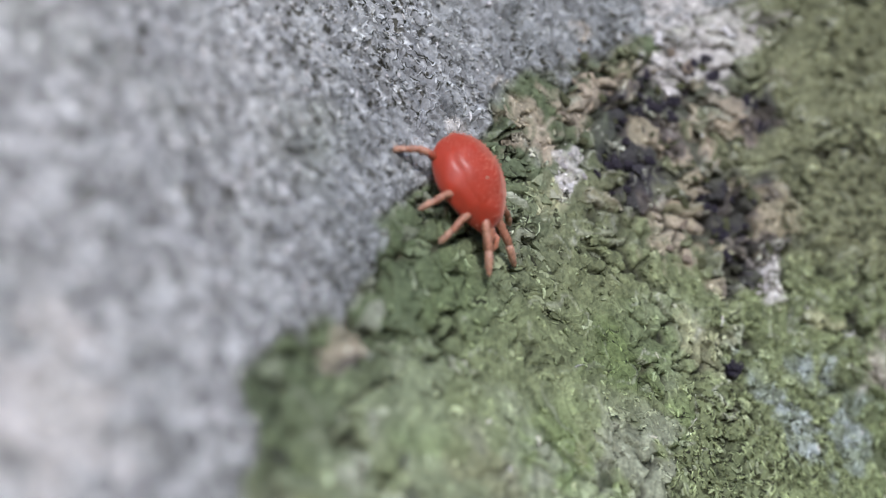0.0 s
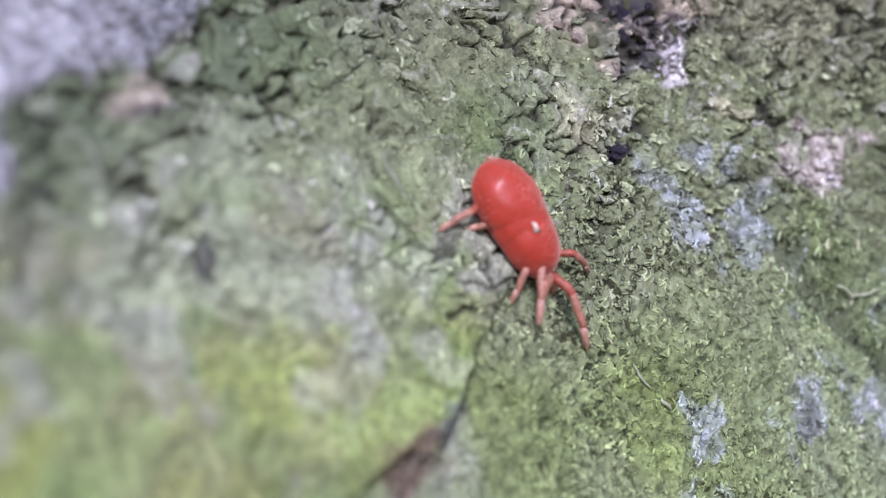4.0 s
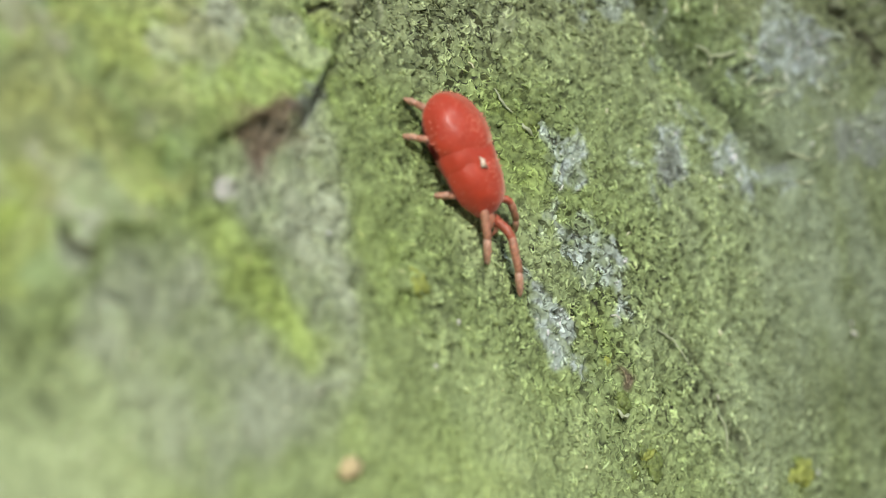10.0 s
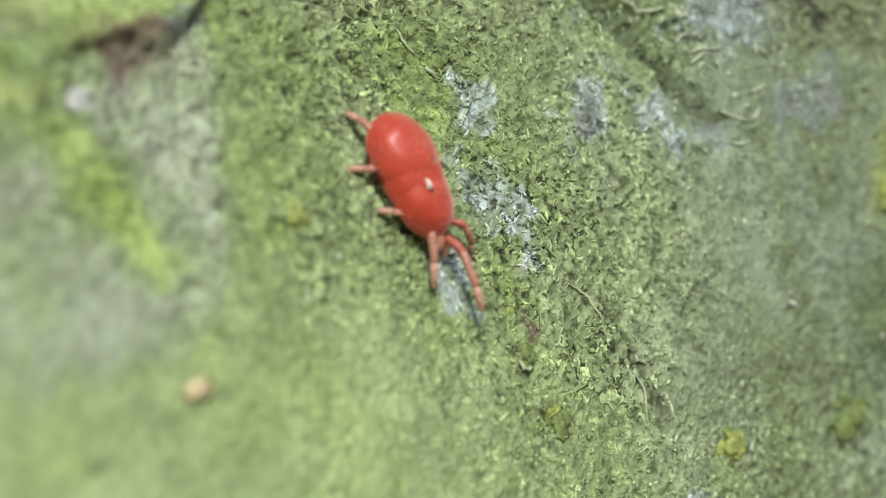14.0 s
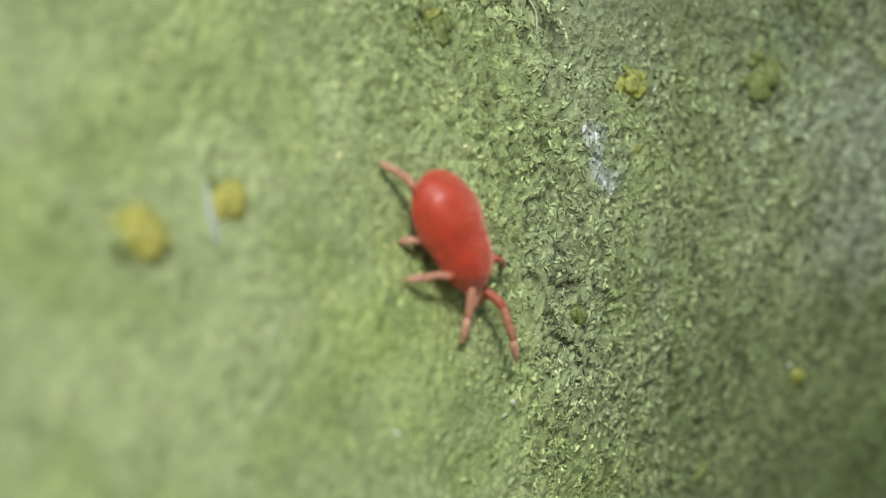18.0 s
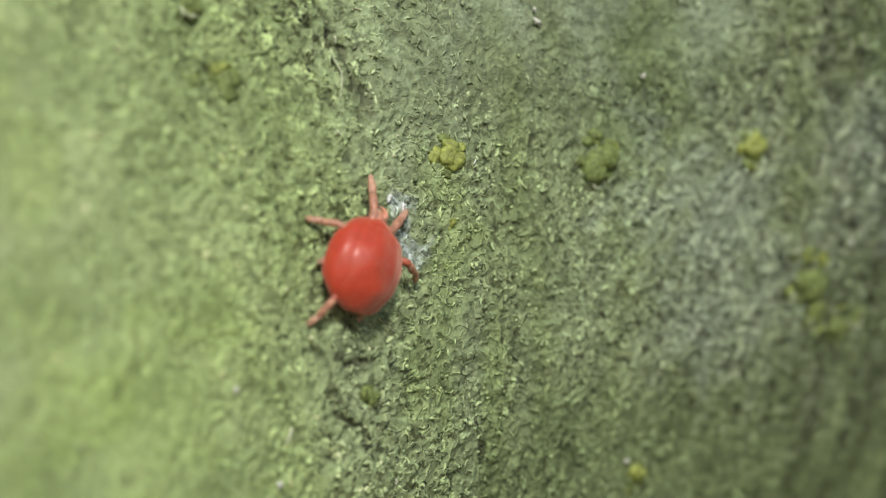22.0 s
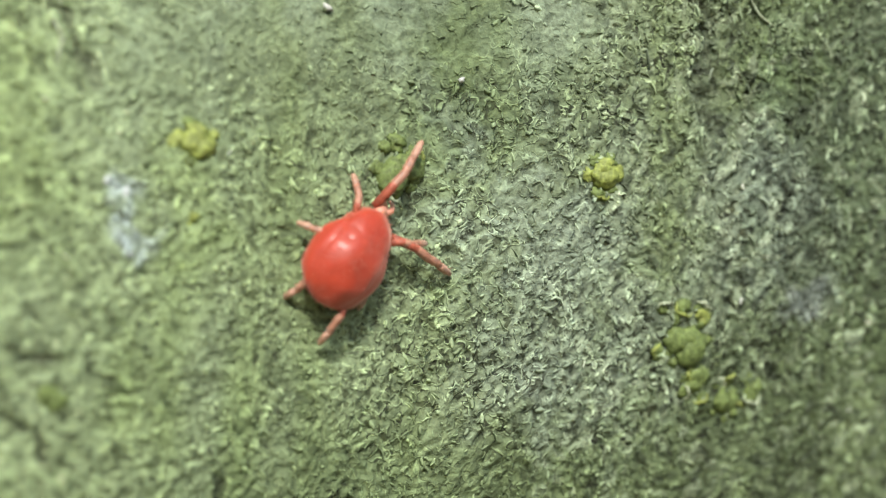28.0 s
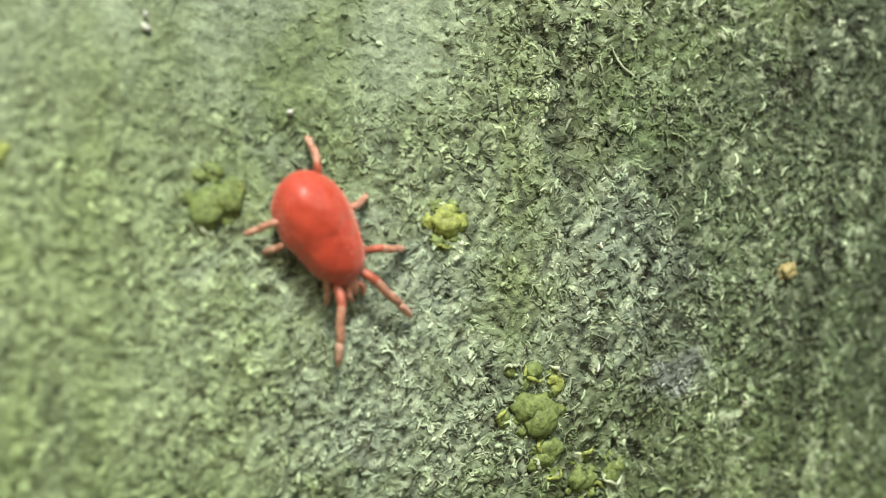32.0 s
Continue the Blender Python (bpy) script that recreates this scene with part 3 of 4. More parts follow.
    h = h + 0.05 * tall3 * grey + 0.014 * worm * (1 - calm) * green * (1 - 0.7 * hem)
    h = h + 0.06 * hem * tall4 + 0.09 * knobs * fbm(u, v, 0.35, 38)
    # clefts between the larger plates: sunk, with their shade mixed into the tint
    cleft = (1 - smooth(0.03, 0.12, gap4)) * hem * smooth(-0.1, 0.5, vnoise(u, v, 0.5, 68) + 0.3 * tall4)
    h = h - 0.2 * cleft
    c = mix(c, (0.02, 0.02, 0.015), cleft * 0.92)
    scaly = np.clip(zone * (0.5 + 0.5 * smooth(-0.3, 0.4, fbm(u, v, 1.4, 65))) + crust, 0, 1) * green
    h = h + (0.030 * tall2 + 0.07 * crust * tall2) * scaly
    # crevices under scale edges: cut in, and their shadow tinted near black
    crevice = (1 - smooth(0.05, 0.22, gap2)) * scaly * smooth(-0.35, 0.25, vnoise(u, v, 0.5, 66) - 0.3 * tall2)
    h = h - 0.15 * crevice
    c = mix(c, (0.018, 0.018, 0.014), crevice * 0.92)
    rim = smooth(0.20, 0.26, gap2) * smooth(0.42, 0.32, gap2) * scaly * smooth(0.1, 0.5, tall2)
    c = mix(c, (0.38, 0.40, 0.33), rim * 0.6)
    # small pits, sunk in the relief and darkened in the tint as shade
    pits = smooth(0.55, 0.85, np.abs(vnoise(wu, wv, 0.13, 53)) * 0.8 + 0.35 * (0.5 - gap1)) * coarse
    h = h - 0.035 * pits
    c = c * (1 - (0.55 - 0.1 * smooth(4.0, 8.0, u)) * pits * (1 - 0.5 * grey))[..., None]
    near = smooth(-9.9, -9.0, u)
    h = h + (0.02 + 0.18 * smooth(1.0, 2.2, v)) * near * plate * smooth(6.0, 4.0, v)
    # shadow line outside the raised plate's edge, painted into the tint
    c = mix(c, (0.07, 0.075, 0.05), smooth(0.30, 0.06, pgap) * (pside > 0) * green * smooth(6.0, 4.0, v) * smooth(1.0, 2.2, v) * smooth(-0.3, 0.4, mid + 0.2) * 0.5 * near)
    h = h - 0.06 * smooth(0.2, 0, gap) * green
    # folds: a shallow groove, its soft shading also put into the tint
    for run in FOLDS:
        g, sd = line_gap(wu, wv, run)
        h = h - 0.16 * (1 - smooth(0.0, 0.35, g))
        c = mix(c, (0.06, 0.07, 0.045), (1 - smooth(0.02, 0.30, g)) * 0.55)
    for run in CRACKS:
        g, _ = line_gap(wu, wv, run)
        wide = 0.12 if run in CRACKS[:1] or run[0][0] < -11.2 and run[0][1] < 2 else 0.06
        h = h - (0.05 if run is CRACKS[1] else 0.10) * (1 - smooth(0.005, wide + 0.005, g))
        c = mix(c, (0.04, 0.04, 0.025), (1 - smooth(wide * 0.3, wide, g)) * (0.6 if run is CRACKS[1] else 0.85))
    c = c * (1 + 0.14 * vnoise(u, v, 0.13, 81) * (1 - 0.6 * calm) + 0.07 * mid)[..., None]
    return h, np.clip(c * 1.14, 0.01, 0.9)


def point(u, v, h):
    return Vector((u * MM, -h * MM, v * MM))


def height(u, v):
    a, b = np.array([float(u)]), np.array([float(v)])
    return float(base(a, b)[0])


def seat(u, v, heading=0.0, lift=0.0):
    """A pose on the bark: z out of it, x along the heading."""
    e = 0.3
    o = point(u, v, height(u, v))
    du = point(u + e, v, height(u + e, v)) - point(u - e, v, height(u - e, v))
    dv = point(u, v + e, height(u, v + e)) - point(u, v - e, height(u, v - e))
    z = du.cross(dv).normalized()
    x = (du.normalized() * math.cos(radians(heading)) + dv.normalized() * math.sin(radians(heading)))
    x = (x - z * x.dot(z)).normalized()
    y = z.cross(x)
    m = Matrix((x, y, z)).transposed().to_4x4()
    m.translation = o + z * lift * MM
    return m


def grain(u, v):
    """How thickly the tiny scales stand: sparse on the smooth band, on the film and on the bare bark."""
    wu = u + 0.22 * fbm(u, v, 0.9, 11)
    wv = v + 0.22 * fbm(u, v, 0.9, 21)
    big = fbm(u, v, 3.0, 31)
    gap, side = line_gap(wu, wv, LICHEN_EDGE)
    pgap, pside = line_gap(wu, wv, PLATE_EDGE)
    green = smooth(-0.12, 0.12, side * gap)
    k = 1 - 0.75 * smooth(-0.15, 0.15, -pside * pgap) * green
    k = k * (1 - 0.7 * smooth(-1.5, -6.0, u + 0.5 * big + 0.25 * v) * smooth(0.5, -2.0, v + big))
    k = k * (1 - 0.8 * patch(wu, wv, SMOOTH_BAND, 0.5))
    for run in BARE:
        k = k * (1 - 0.6 * patch(wu, wv, run, 0.3))
    k = k * (1 - 0.5 * smooth(2.6, 0.9, gap) * green * smooth(4.2, 6.4, v + 0.5 * big))
    k = k * (1 - 0.6 * smooth(-4.9, -6.2, u + 0.15 * (v - 2)) * smooth(4.2, 3.0, v))
    k = k * (1 - 0.75 * veiled(u, v, big)) * (1 + 0.35 * smooth(7.0, 9.5, u + big) + 0.25 * smooth(-3.0, -1.5, v) * smooth(1.5, -0.5, u))
    k = k * (1 - 0.25 * soft_side(u, v))
    return k * (0.45 + 0.55 * smooth(-0.5, 0.45, fbm(u, v, 0.9, 161) + 0.5 * big))


def colour_layer(me, c, thick=None):
    """The tint, with the thickness of the scales as its fourth value."""
    a = me.color_attributes.new("tint", "FLOAT_COLOR", "POINT")
    k = np.ones((len(c), 1)) if thick is None else thick.reshape(-1, 1)
    a.data.foreach_set("color", np.concatenate([c, k], 1).astype(np.float32).ravel())


def mesh_from(name, verts, quads, smooth_faces=True):
    me = bpy.data.meshes.new(name)
    me.vertices.add(len(verts))
    me.vertices.foreach_set("co", np.asarray(verts, np.float32).ravel())
    q = np.asarray(quads, np.int32)
    me.loops.add(q.size)
    me.loops.foreach_set("vertex_index", q.ravel())
    me.polygons.add(len(q))
    me.polygons.foreach_set("loop_start", np.arange(len(q), dtype=np.int32) * q.shape[1])
    me.polygons.foreach_set("use_smooth", np.full(len(q), smooth_faces))
    me.update(calc_edges=True)
    return me


def trunk():
    step = 0.0345
    fu, fv = np.arange(U0, U1, step), np.arange(V0, V1, step)
    out = np.array([1.0, 2.5, 5, 9, 14, 20, 28, 40, 60, 90, 130, 180, 240, 300, 360, 410, 440])
    half = math.pi * GIRTH
    us = np.concatenate([(U0 - out[out < half + U0 - 10])[::-1], fu, U1 + out[out < half - U1 - 10]])
    up = np.array([1.0, 2.5, 5, 9, 14, 20, 28, 40, 60, 100, 160, 250, 400, 600, 900, 1190])
    vs = np.concatenate([(V0 - up)[::-1], fv, V1 + up])
    u, v = np.meshgrid(us, vs, indexing="ij")
    far = np.maximum(np.maximum(U0 - u, u - U1), np.maximum(V0 - v, v - V1))
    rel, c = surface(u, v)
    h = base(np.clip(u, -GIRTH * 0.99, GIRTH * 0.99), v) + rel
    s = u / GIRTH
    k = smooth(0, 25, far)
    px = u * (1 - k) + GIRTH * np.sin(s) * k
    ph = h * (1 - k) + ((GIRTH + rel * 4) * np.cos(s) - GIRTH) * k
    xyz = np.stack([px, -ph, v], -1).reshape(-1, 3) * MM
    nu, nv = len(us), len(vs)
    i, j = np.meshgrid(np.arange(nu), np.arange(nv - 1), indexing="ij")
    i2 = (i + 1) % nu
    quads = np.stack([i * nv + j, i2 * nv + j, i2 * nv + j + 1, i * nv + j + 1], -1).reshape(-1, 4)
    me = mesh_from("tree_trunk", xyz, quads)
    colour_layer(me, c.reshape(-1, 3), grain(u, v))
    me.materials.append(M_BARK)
    return tagged(new("tree_trunk", me), "smooth tree trunk bark covered in green algae and grey lichen", "tree trunk", kind="structure")


def part(name, bm, mat, parent, label=""):
    me = bpy.data.meshes.new(name)
    bm.to_mesh(me)
    bm.free()
    me.polygons.foreach_set("use_smooth", np.ones(len(me.polygons), bool))
    me.materials.append(mat)
    ob = new(name, me)
    ob.parent = parent
    if label:
        tagged(ob, label)
    return ob


TRUNK = trunk()
bm = bmesh.new()
bmesh.ops.create_grid(bm, x_segments=2, y_segments=2, size=400)
gm = bpy.data.meshes.new("ground")
bm.to_mesh(gm)
bm.free()
gm.materials.append(M_GROUND)
ground = tagged(new("ground", gm), "brown leaf litter on the ground round the trunk", "ground", kind="structure")
ground.location = (0, 0, -1.2)


# ---- pale curled flakes and fibres of the bark ----
def flakes(name, label, u, v, long, wide, lift_hi, seed, n=3, curl=1.4, white=0.008):
    r = np.random.RandomState(seed)
    count = len(u)
    rel, c = surface(u, v)
    h = base(u, v) + rel
    length = (0.25 + 0.95 * r.rand(count) ** 1.5) * long * (0.8 + 0.25 * smooth(2.0, 6.0, u))
    width = (0.25 + 1.5 * r.rand(count) ** 2.2) * wide
    turn = r.uniform(0, 2 * math.pi, count)
    bend = r.normal(0, curl, count)
    rise = r.uniform(-0.005, 0.042, count)
    verts = []
    for k in range(n):
        s = k / (n - 1) - 0.5
        a = turn + bend * s
        cx, cy = u + np.cos(turn + bend * s * 0.5) * length * s, v + np.sin(turn + bend * s * 0.5) * length * s
        top = h + rise * (1 - 3 * s * s) + 0.004
        w = width * (1 - 1.8 * abs(s) ** 2)
        nx, ny = -np.sin(a), np.cos(a)
        verts.append(np.stack([np.stack([cx + nx * w, -(top - 0.03), cy + ny * w], -1),
                               np.stack([cx, -(top + 0.012), cy], -1),
                               np.stack([cx - nx * w, -(top - 0.03), cy - ny * w], -1)], 1))
    V = np.stack(verts, 1).reshape(-1, 3) * MM
    b = np.arange(count)[:, None] * (n * 3)
    q = []
    for k in range(n - 1):
        for e in range(3):
            f = (e + 1) % 3
            q.append(b + np.array([k * 3 + e, k * 3 + f, k * 3 + 3 + f, k * 3 + 3 + e]))
    Q = np.stack(q, 1).reshape(-1, 4)
    me = mesh_from(name, V, Q)
    lift = 0.8 + r.rand(count)[:, None] ** 1.3 * lift_hi * (1.15 - 0.3 * smooth(2.0, 5.0, u))[:, None]
    col = np.clip(c * lift + white * lift ** 2.2 * np.array((0.88, 1.0, 0.78)), 0, 0.62)
    colour_layer(me, np.repeat(col, n * 3, 0))
    me.materials.append(M_FLAKE)
    ob = tagged(new(name, me), label, kind="stuff")
    ob.parent = TRUNK


# the stretch of bark that the mite's way passes
STRETCH = [(-8.0, 8.5), (-7.0, 6.0), (-6.0, 3.5), (-5.0, 1.0), (-3.5, -2.0), (-1.0, -5.0), (1.5, -6.0), (4.0, -5.5), (6.5, -4.0), (8.5, -3.0)]


def along_way(u, v):
    """True within the stretch."""
    k = np.zeros(u.shape, bool)
    for x, y in STRETCH:
        k |= (np.abs(u - x) < 8.6) & (np.abs(v - y) < 6.2)
    return k


rng = np.random.RandomState(5)
bu, bv = rng.uniform(U0 + 0.5, U1 - 0.5, 78000), rng.uniform(V0 + 0.3, V1 - 0.3, 78000)
thick = (rng.rand(78000) < (0.45 + 0.55 * smooth(-0.35, 0.45, fbm(bu, bv, 0.7, 131))) * (1 - 0.5 * smooth(0.0, -4.0, bu) * smooth(0, -2, bv)) * (1 - 0.3 * smooth(4.0, 6.0, bv)) * np.clip(grain(bu, bv) * 1.6, 0.25, 1)) & along_way(bu, bv)
flakes("bark_flakes", "tiny pale flakes of algae and bark", bu[thick], bv[thick], 0.140, 0.033, 1.15, 6, 3, 0.8)
fu, fv = rng.uniform(U0 + 1, U1 - 1, 30000), rng.uniform(V0 + 1, V1 - 1, 30000)
keep = rng.rand(30000) < np.maximum(spots(fu, fv, FIBRES, 0.6), 0.6 * smooth(8.5, 11, fu)) * smooth(-0.5, 0.4, fbm(fu, fv, 0.9, 141)) + 0.02
flakes("bark_fibres", "pale curled fibres on the bark", fu[keep], fv[keep], 0.25, 0.022, 1.9, 7, 4, 1.1, 0.02)


def scurf(name, label, u, v, size, seed):
    """Small angular scales of bark, each tilted so that its lower edge stands off."""
    r = np.random.RandomState(seed)
    count = len(u)
    rel, c = surface(u, v)
    h = base(u, v) + rel + r.uniform(-0.035, -0.005, count)
    turn = r.normal(0.1, 0.45, count)
    tilt_x, tilt_y = r.normal(0, 0.08, count), r.normal(-0.28, 0.10, count)
    top, under = [], []
    for k in range(6):
        a = 2 * math.pi * k / 6 + r.uniform(-0.3, 0.3, count)
        d = size * r.uniform(0.6, 1.1, count)
        x, y = np.cos(a) * d * 1.5, np.sin(a) * d * 0.8
        du, dv = x * np.cos(turn) - y * np.sin(turn), x * np.sin(turn) + y * np.cos(turn)
        z = h + tilt_x * du + tilt_y * dv
        top.append(np.stack([u + du, -z, v + dv], -1))
        under.append(np.stack([u + du * 1.08, -(z - 0.055), v + dv * 1.08], -1))
    V = np.stack(top + under, 1).reshape(-1, 3) * MM
    b = np.arange(count)[:, None] * 12
    q = [b + np.array(f) for f in ([0, 1, 2, 3], [0, 3, 4, 5])]
    q += [b + np.array([k, k + 6, (k + 1) % 6 + 6, (k + 1) % 6]) for k in range(6)]
    me = mesh_from(name, V, np.stack(q, 1).reshape(-1, 4), False)
    shade = r.uniform(0.88, 1.2, count)[:, None]
    pale = (r.rand(count) < 0.16)[:, None]
    col = np.where(pale, c * 1.5 + 0.04, c * shade)
    colour_layer(me, np.repeat(np.clip(col, 0.012, 0.6), 12, 0))
    me.materials.append(M_BARK)
    ob = tagged(new(name, me), label, kind="stuff")
    ob.parent = TRUNK


su, sv = rng.uniform(-14.5, 7.0, 34000), rng.uniform(3.0, 13.0, 34000)
edge, edge_side = line_gap(su, sv, LICHEN_EDGE)
on_green = (edge_side >= 0) & (edge > 0.12)
near_edge = smooth(2.4, 0.9, edge)
often = smooth(3.2, 5.6, sv + 0.4 * fbm(su, sv, 3.0, 31)) * (0.25 + 0.75 * smooth(-0.3, 0.3, fbm(su, sv, 1.1, 151))) * (1 - 0.6 * near_edge)
kept = on_green & (rng.rand(34000) < 0.6 * often)
su, sv, near_edge = su[kept], sv[kept], near_edge[kept]
scurf("bark_scales", "small angular scales of green crusted bark", su, sv, (0.034 + 0.10 * rng.rand(len(su)) ** 2.2) * (1 + 0.9 * near_edge), 8)


# ---- algae clumps and grains on the bark ----
def blob(bm, centre, size, seed, rough=0.15, sub=2):
    got = bmesh.ops.create_icosphere(bm, subdivisions=sub, radius=1.0)
    for w in got["verts"]:
        d = w.co.normalized()
        k = 1 + rough * noise.noise(d * 1.7 + Vector((seed, 0, 0))) + rough * 0.5 * noise.noise(d * 4 + Vector((0, seed, 0)))
        w.co = Vector((d.x * size[0] * k, d.y * size[1] * k, d.z * size[2] * k)) + Vector(centre)


def clump(u, v, r, bright, seed):
    """Rounded granules sunk into the bark, with gaps between them."""
    rnd = random.Random(seed)
    root = new("algae_clump")
    over = float(surface(np.array([u, u + r / 2, u - r / 2]), np.array([v, v, v]))[0].max())
    root.matrix_world = seat(u, v, rnd.uniform(0, 360), over - 0.03)
    turn = rnd.uniform(0, 6.28)
    for k in range(9):
        big = k < 3
        a = turn + k * (2.09 if big else 0.9) + rnd.uniform(-0.35, 0.35)
        d = r * (0.42 * min(k, 1) if big else rnd.uniform(0.6, 0.95))
        s = r * (rnd.uniform(0.42, 0.62) if big else rnd.uniform(0.18, 0.32)) * MM
        bm = bmesh.new()
        blob(bm, (math.cos(a) * d * MM, math.sin(a) * d * MM, s * 0.1), (s * rnd.uniform(0.9, 1.4), s, s * (0.66 if big else 0.5)), seed + k, 0.35 if big else 0.7, 3)
        part("granule", bm, (M_CLUMP_YELLOW if bright == 2 else M_CLUMP) if bright and (big or k % 3 == 0) else M_CLUMP_DULL, root)
    return tagged(root, "bright yellow-green clump of algae granules on the bark" if bright else "dull olive-green clump of algae granules sunk in the bark", "algae clump", "algae clumps")


for k, (u, v, r, bright) in enumerate(CLUMPS):
    clump(u, v, r, bright, 100 + k * 17)

for k, (u, v, r) in enumerate(GRAINS):
    r *= 0.68
    bm = bmesh.new()
    blob(bm, (0, 0, r * 0.2 * MM), (r * MM, r * 0.65 * MM, r * 0.4 * MM), 300 + k, 0.9)
    g = part("white_grain", bm, M_GRAIN, None)
    g.matrix_world = seat(u, v, 40 * k, 0.04)
    tagged(g, "small white grain stuck to the bark", "grain", "white grains")


for k, (u, v, r) in enumerate(CRUMBS):
    bm = bmesh.new()
    blob(bm, (0, 0, r * 0.2 * MM), (r * MM, r * 0.8 * MM, r * 0.45 * MM), 400 + k, 0.8, 3)
    g = part("bark_crumb", bm, M_CRUMB if k == 0 else M_HUSK, None)
    g.matrix_world = seat(u, v, 70 * k, 0.03)
    tagged(g, "tan crumb of dry bark lying on green algae", "crumb", "bark crumbs")


# ---- loose chips of bark in the crusty patch ----
def chip_mesh(mat, seed):
    """A thin broken flake with an angular outline, about one unit across."""
    rnd = random.Random(seed)
    bm = bmesh.new()
    n = 7
    ring = [(math.cos(6.283 * k / n), math.sin(6.283 * k / n), rnd.uniform(0.55, 1.0)) for k in range(n)]
    rows = []
    for z, k in ((-0.16, 0.9), (0.0, 1.0), (0.14, 0.8)):
        rows.append([bm.verts.new((c * r * k, d * r * k * 0.7, z + 0.18 * c * d + rnd.uniform(-0.03, 0.03))) for c, d, r in ring])
    for a, b in zip(rows, rows[1:]):
        for k in range(n):
            bm.faces.new((a[k], a[(k + 1) % n], b[(k + 1) % n], b[k]))
    bm.faces.new(rows[0][::-1])
    bm.faces.new(rows[-1])
    me = bpy.data.meshes.new("bark_chip")
    bm.to_mesh(me)
    bm.free()
    me.materials.append(mat)
    return me


CHIP_KINDS = [(M_TAN, TAN, 22, 0.14), (M_DARK, DARK, 80, 0.15), (M_PALE, PALE, 14, 0.10), (M_OLIVE, CRUST, 55, 0.13)]
crnd = random.Random(77)
for mat, zones, count, size in CHIP_KINDS:
    shapes = [chip_mesh(mat, 900 + k) for k in range(5)]
    zones = [z for z in zones if -6.5 < z[0] < 1.5 and z[1] > 6.0]
    spread = []
    for k in range(count):
        x, y, r, s, turn = crnd.choice(zones)
        a, d = crnd.uniform(0, 6.283), r * math.sqrt(crnd.random()) * 1.1
        spread.append((x + math.cos(a) * d * (1 + (s - 1) * 0.5), y + math.sin(a) * d))
    over = surface(np.array([p[0] for p in spread]), np.array([p[1] for p in spread]))[0]
    for k, ((u, v), rel) in enumerate(zip(spread, over)):
        ob = new("bark_chip", shapes[k % 5])
        ob.matrix_world = seat(u, v, crnd.uniform(0, 360), float(rel) + 0.02) @ pose(0, 0, 0, crnd.uniform(-28, 28), crnd.uniform(-28, 28)) @ Matrix.Scale(size * crnd.uniform(0.5, 1.2) * MM, 4)
        ob.parent = TRUNK


# ---- stray fibres lying on the bark ----
def stray_fibre(points, mat, radius):
    bm = bmesh.new()
    pts = []
    for (ax, ay), (bx, by) in zip(points, points[1:]):
        for k in range(6):
            t = k / 6
            u, v = ax + (bx - ax) * t, ay + (by - ay) * t
            pts.append((u, v))
    pts.append(points[-1])
    path = []
    over = surface(np.array([p[0] for p in pts]), np.array([p[1] for p in pts]))[0]
    for (u, v), rel in zip(pts, over):
        path.append((u, -(height(u, v) + 0.045 + 0.4 * float(rel)), v))
    n = len(path)
    tube(bm, path, [radius * (0.5 + math.sin(math.pi * (k + 0.5) / n)) for k in range(n)], 7)
    ob = part("plant_fibre", bm, mat, None)
    return tagged(ob, "thin pale plant fibre lying on the bark", "plant fibre", "plant fibres")


# ---- the mite ----
def egg(bm, length, width, tall, front, seed):
    """A plump body segment, x forward; front: how far it narrows ahead."""
    bmesh.ops.create_uvsphere(bm, u_segments=40, v_segments=26, radius=1.0)
    for w in bm.verts:
        d = w.co.copy()
        k = 1 - front * 0.5 * max(0, d.x + 1) ** 1.3 / 2
        z = d.z * tall * (0.62 if d.z < 0 else 1.0)
        w.co = Vector((d.x * length / 2, d.y * width / 2 * k, z / 2 * (1 - front * 0.25 * (d.x + 1)))) * MM
        w.co *= 1 + 0.06 * noise.noise(d * 2.2 + Vector((seed, 0, 0))) + 0.008 * noise.noise(d * 9 + Vector((0, seed, 0)))


def tube(bm, points, radii, sides=10):
    rings = []
    for i, (p, r) in enumerate(zip(points, radii)):
        a, b = points[max(i - 1, 0)], points[min(i + 1, len(points) - 1)]
        t = (Vector(b) - Vector(a)).normalized()
        s = t.cross(Vector((0, 1, 0.01))).normalized()
        q = t.cross(s)
        rings.append([bm.verts.new((Vector(p) + (s * math.cos(x) + q * math.sin(x)) * r) * MM)
                      for x in (2 * math.pi * k / sides for k in range(sides))])
    for a, b in zip(rings, rings[1:]):
        for k in range(sides):
            bm.faces.new((a[k], a[(k + 1) % sides], b[(k + 1) % sides], b[k]))
    bm.faces.new(rings[0][::-1])
    bm.faces.new(rings[-1])


def spike(bm, root, way, length, thick):
    """A fine three-sided hair."""
    s = way.orthogonal().normalized()
    q = way.cross(s)
    ring = [bm.verts.new((root + (s * math.cos(a) + q * math.sin(a)) * thick) * MM) for a in (0, 2.094, 4.189)]
    tip = bm.verts.new((root + way * length) * MM)
    for k in range(3):
        bm.faces.new((ring[k], ring[(k + 1) % 3], tip))


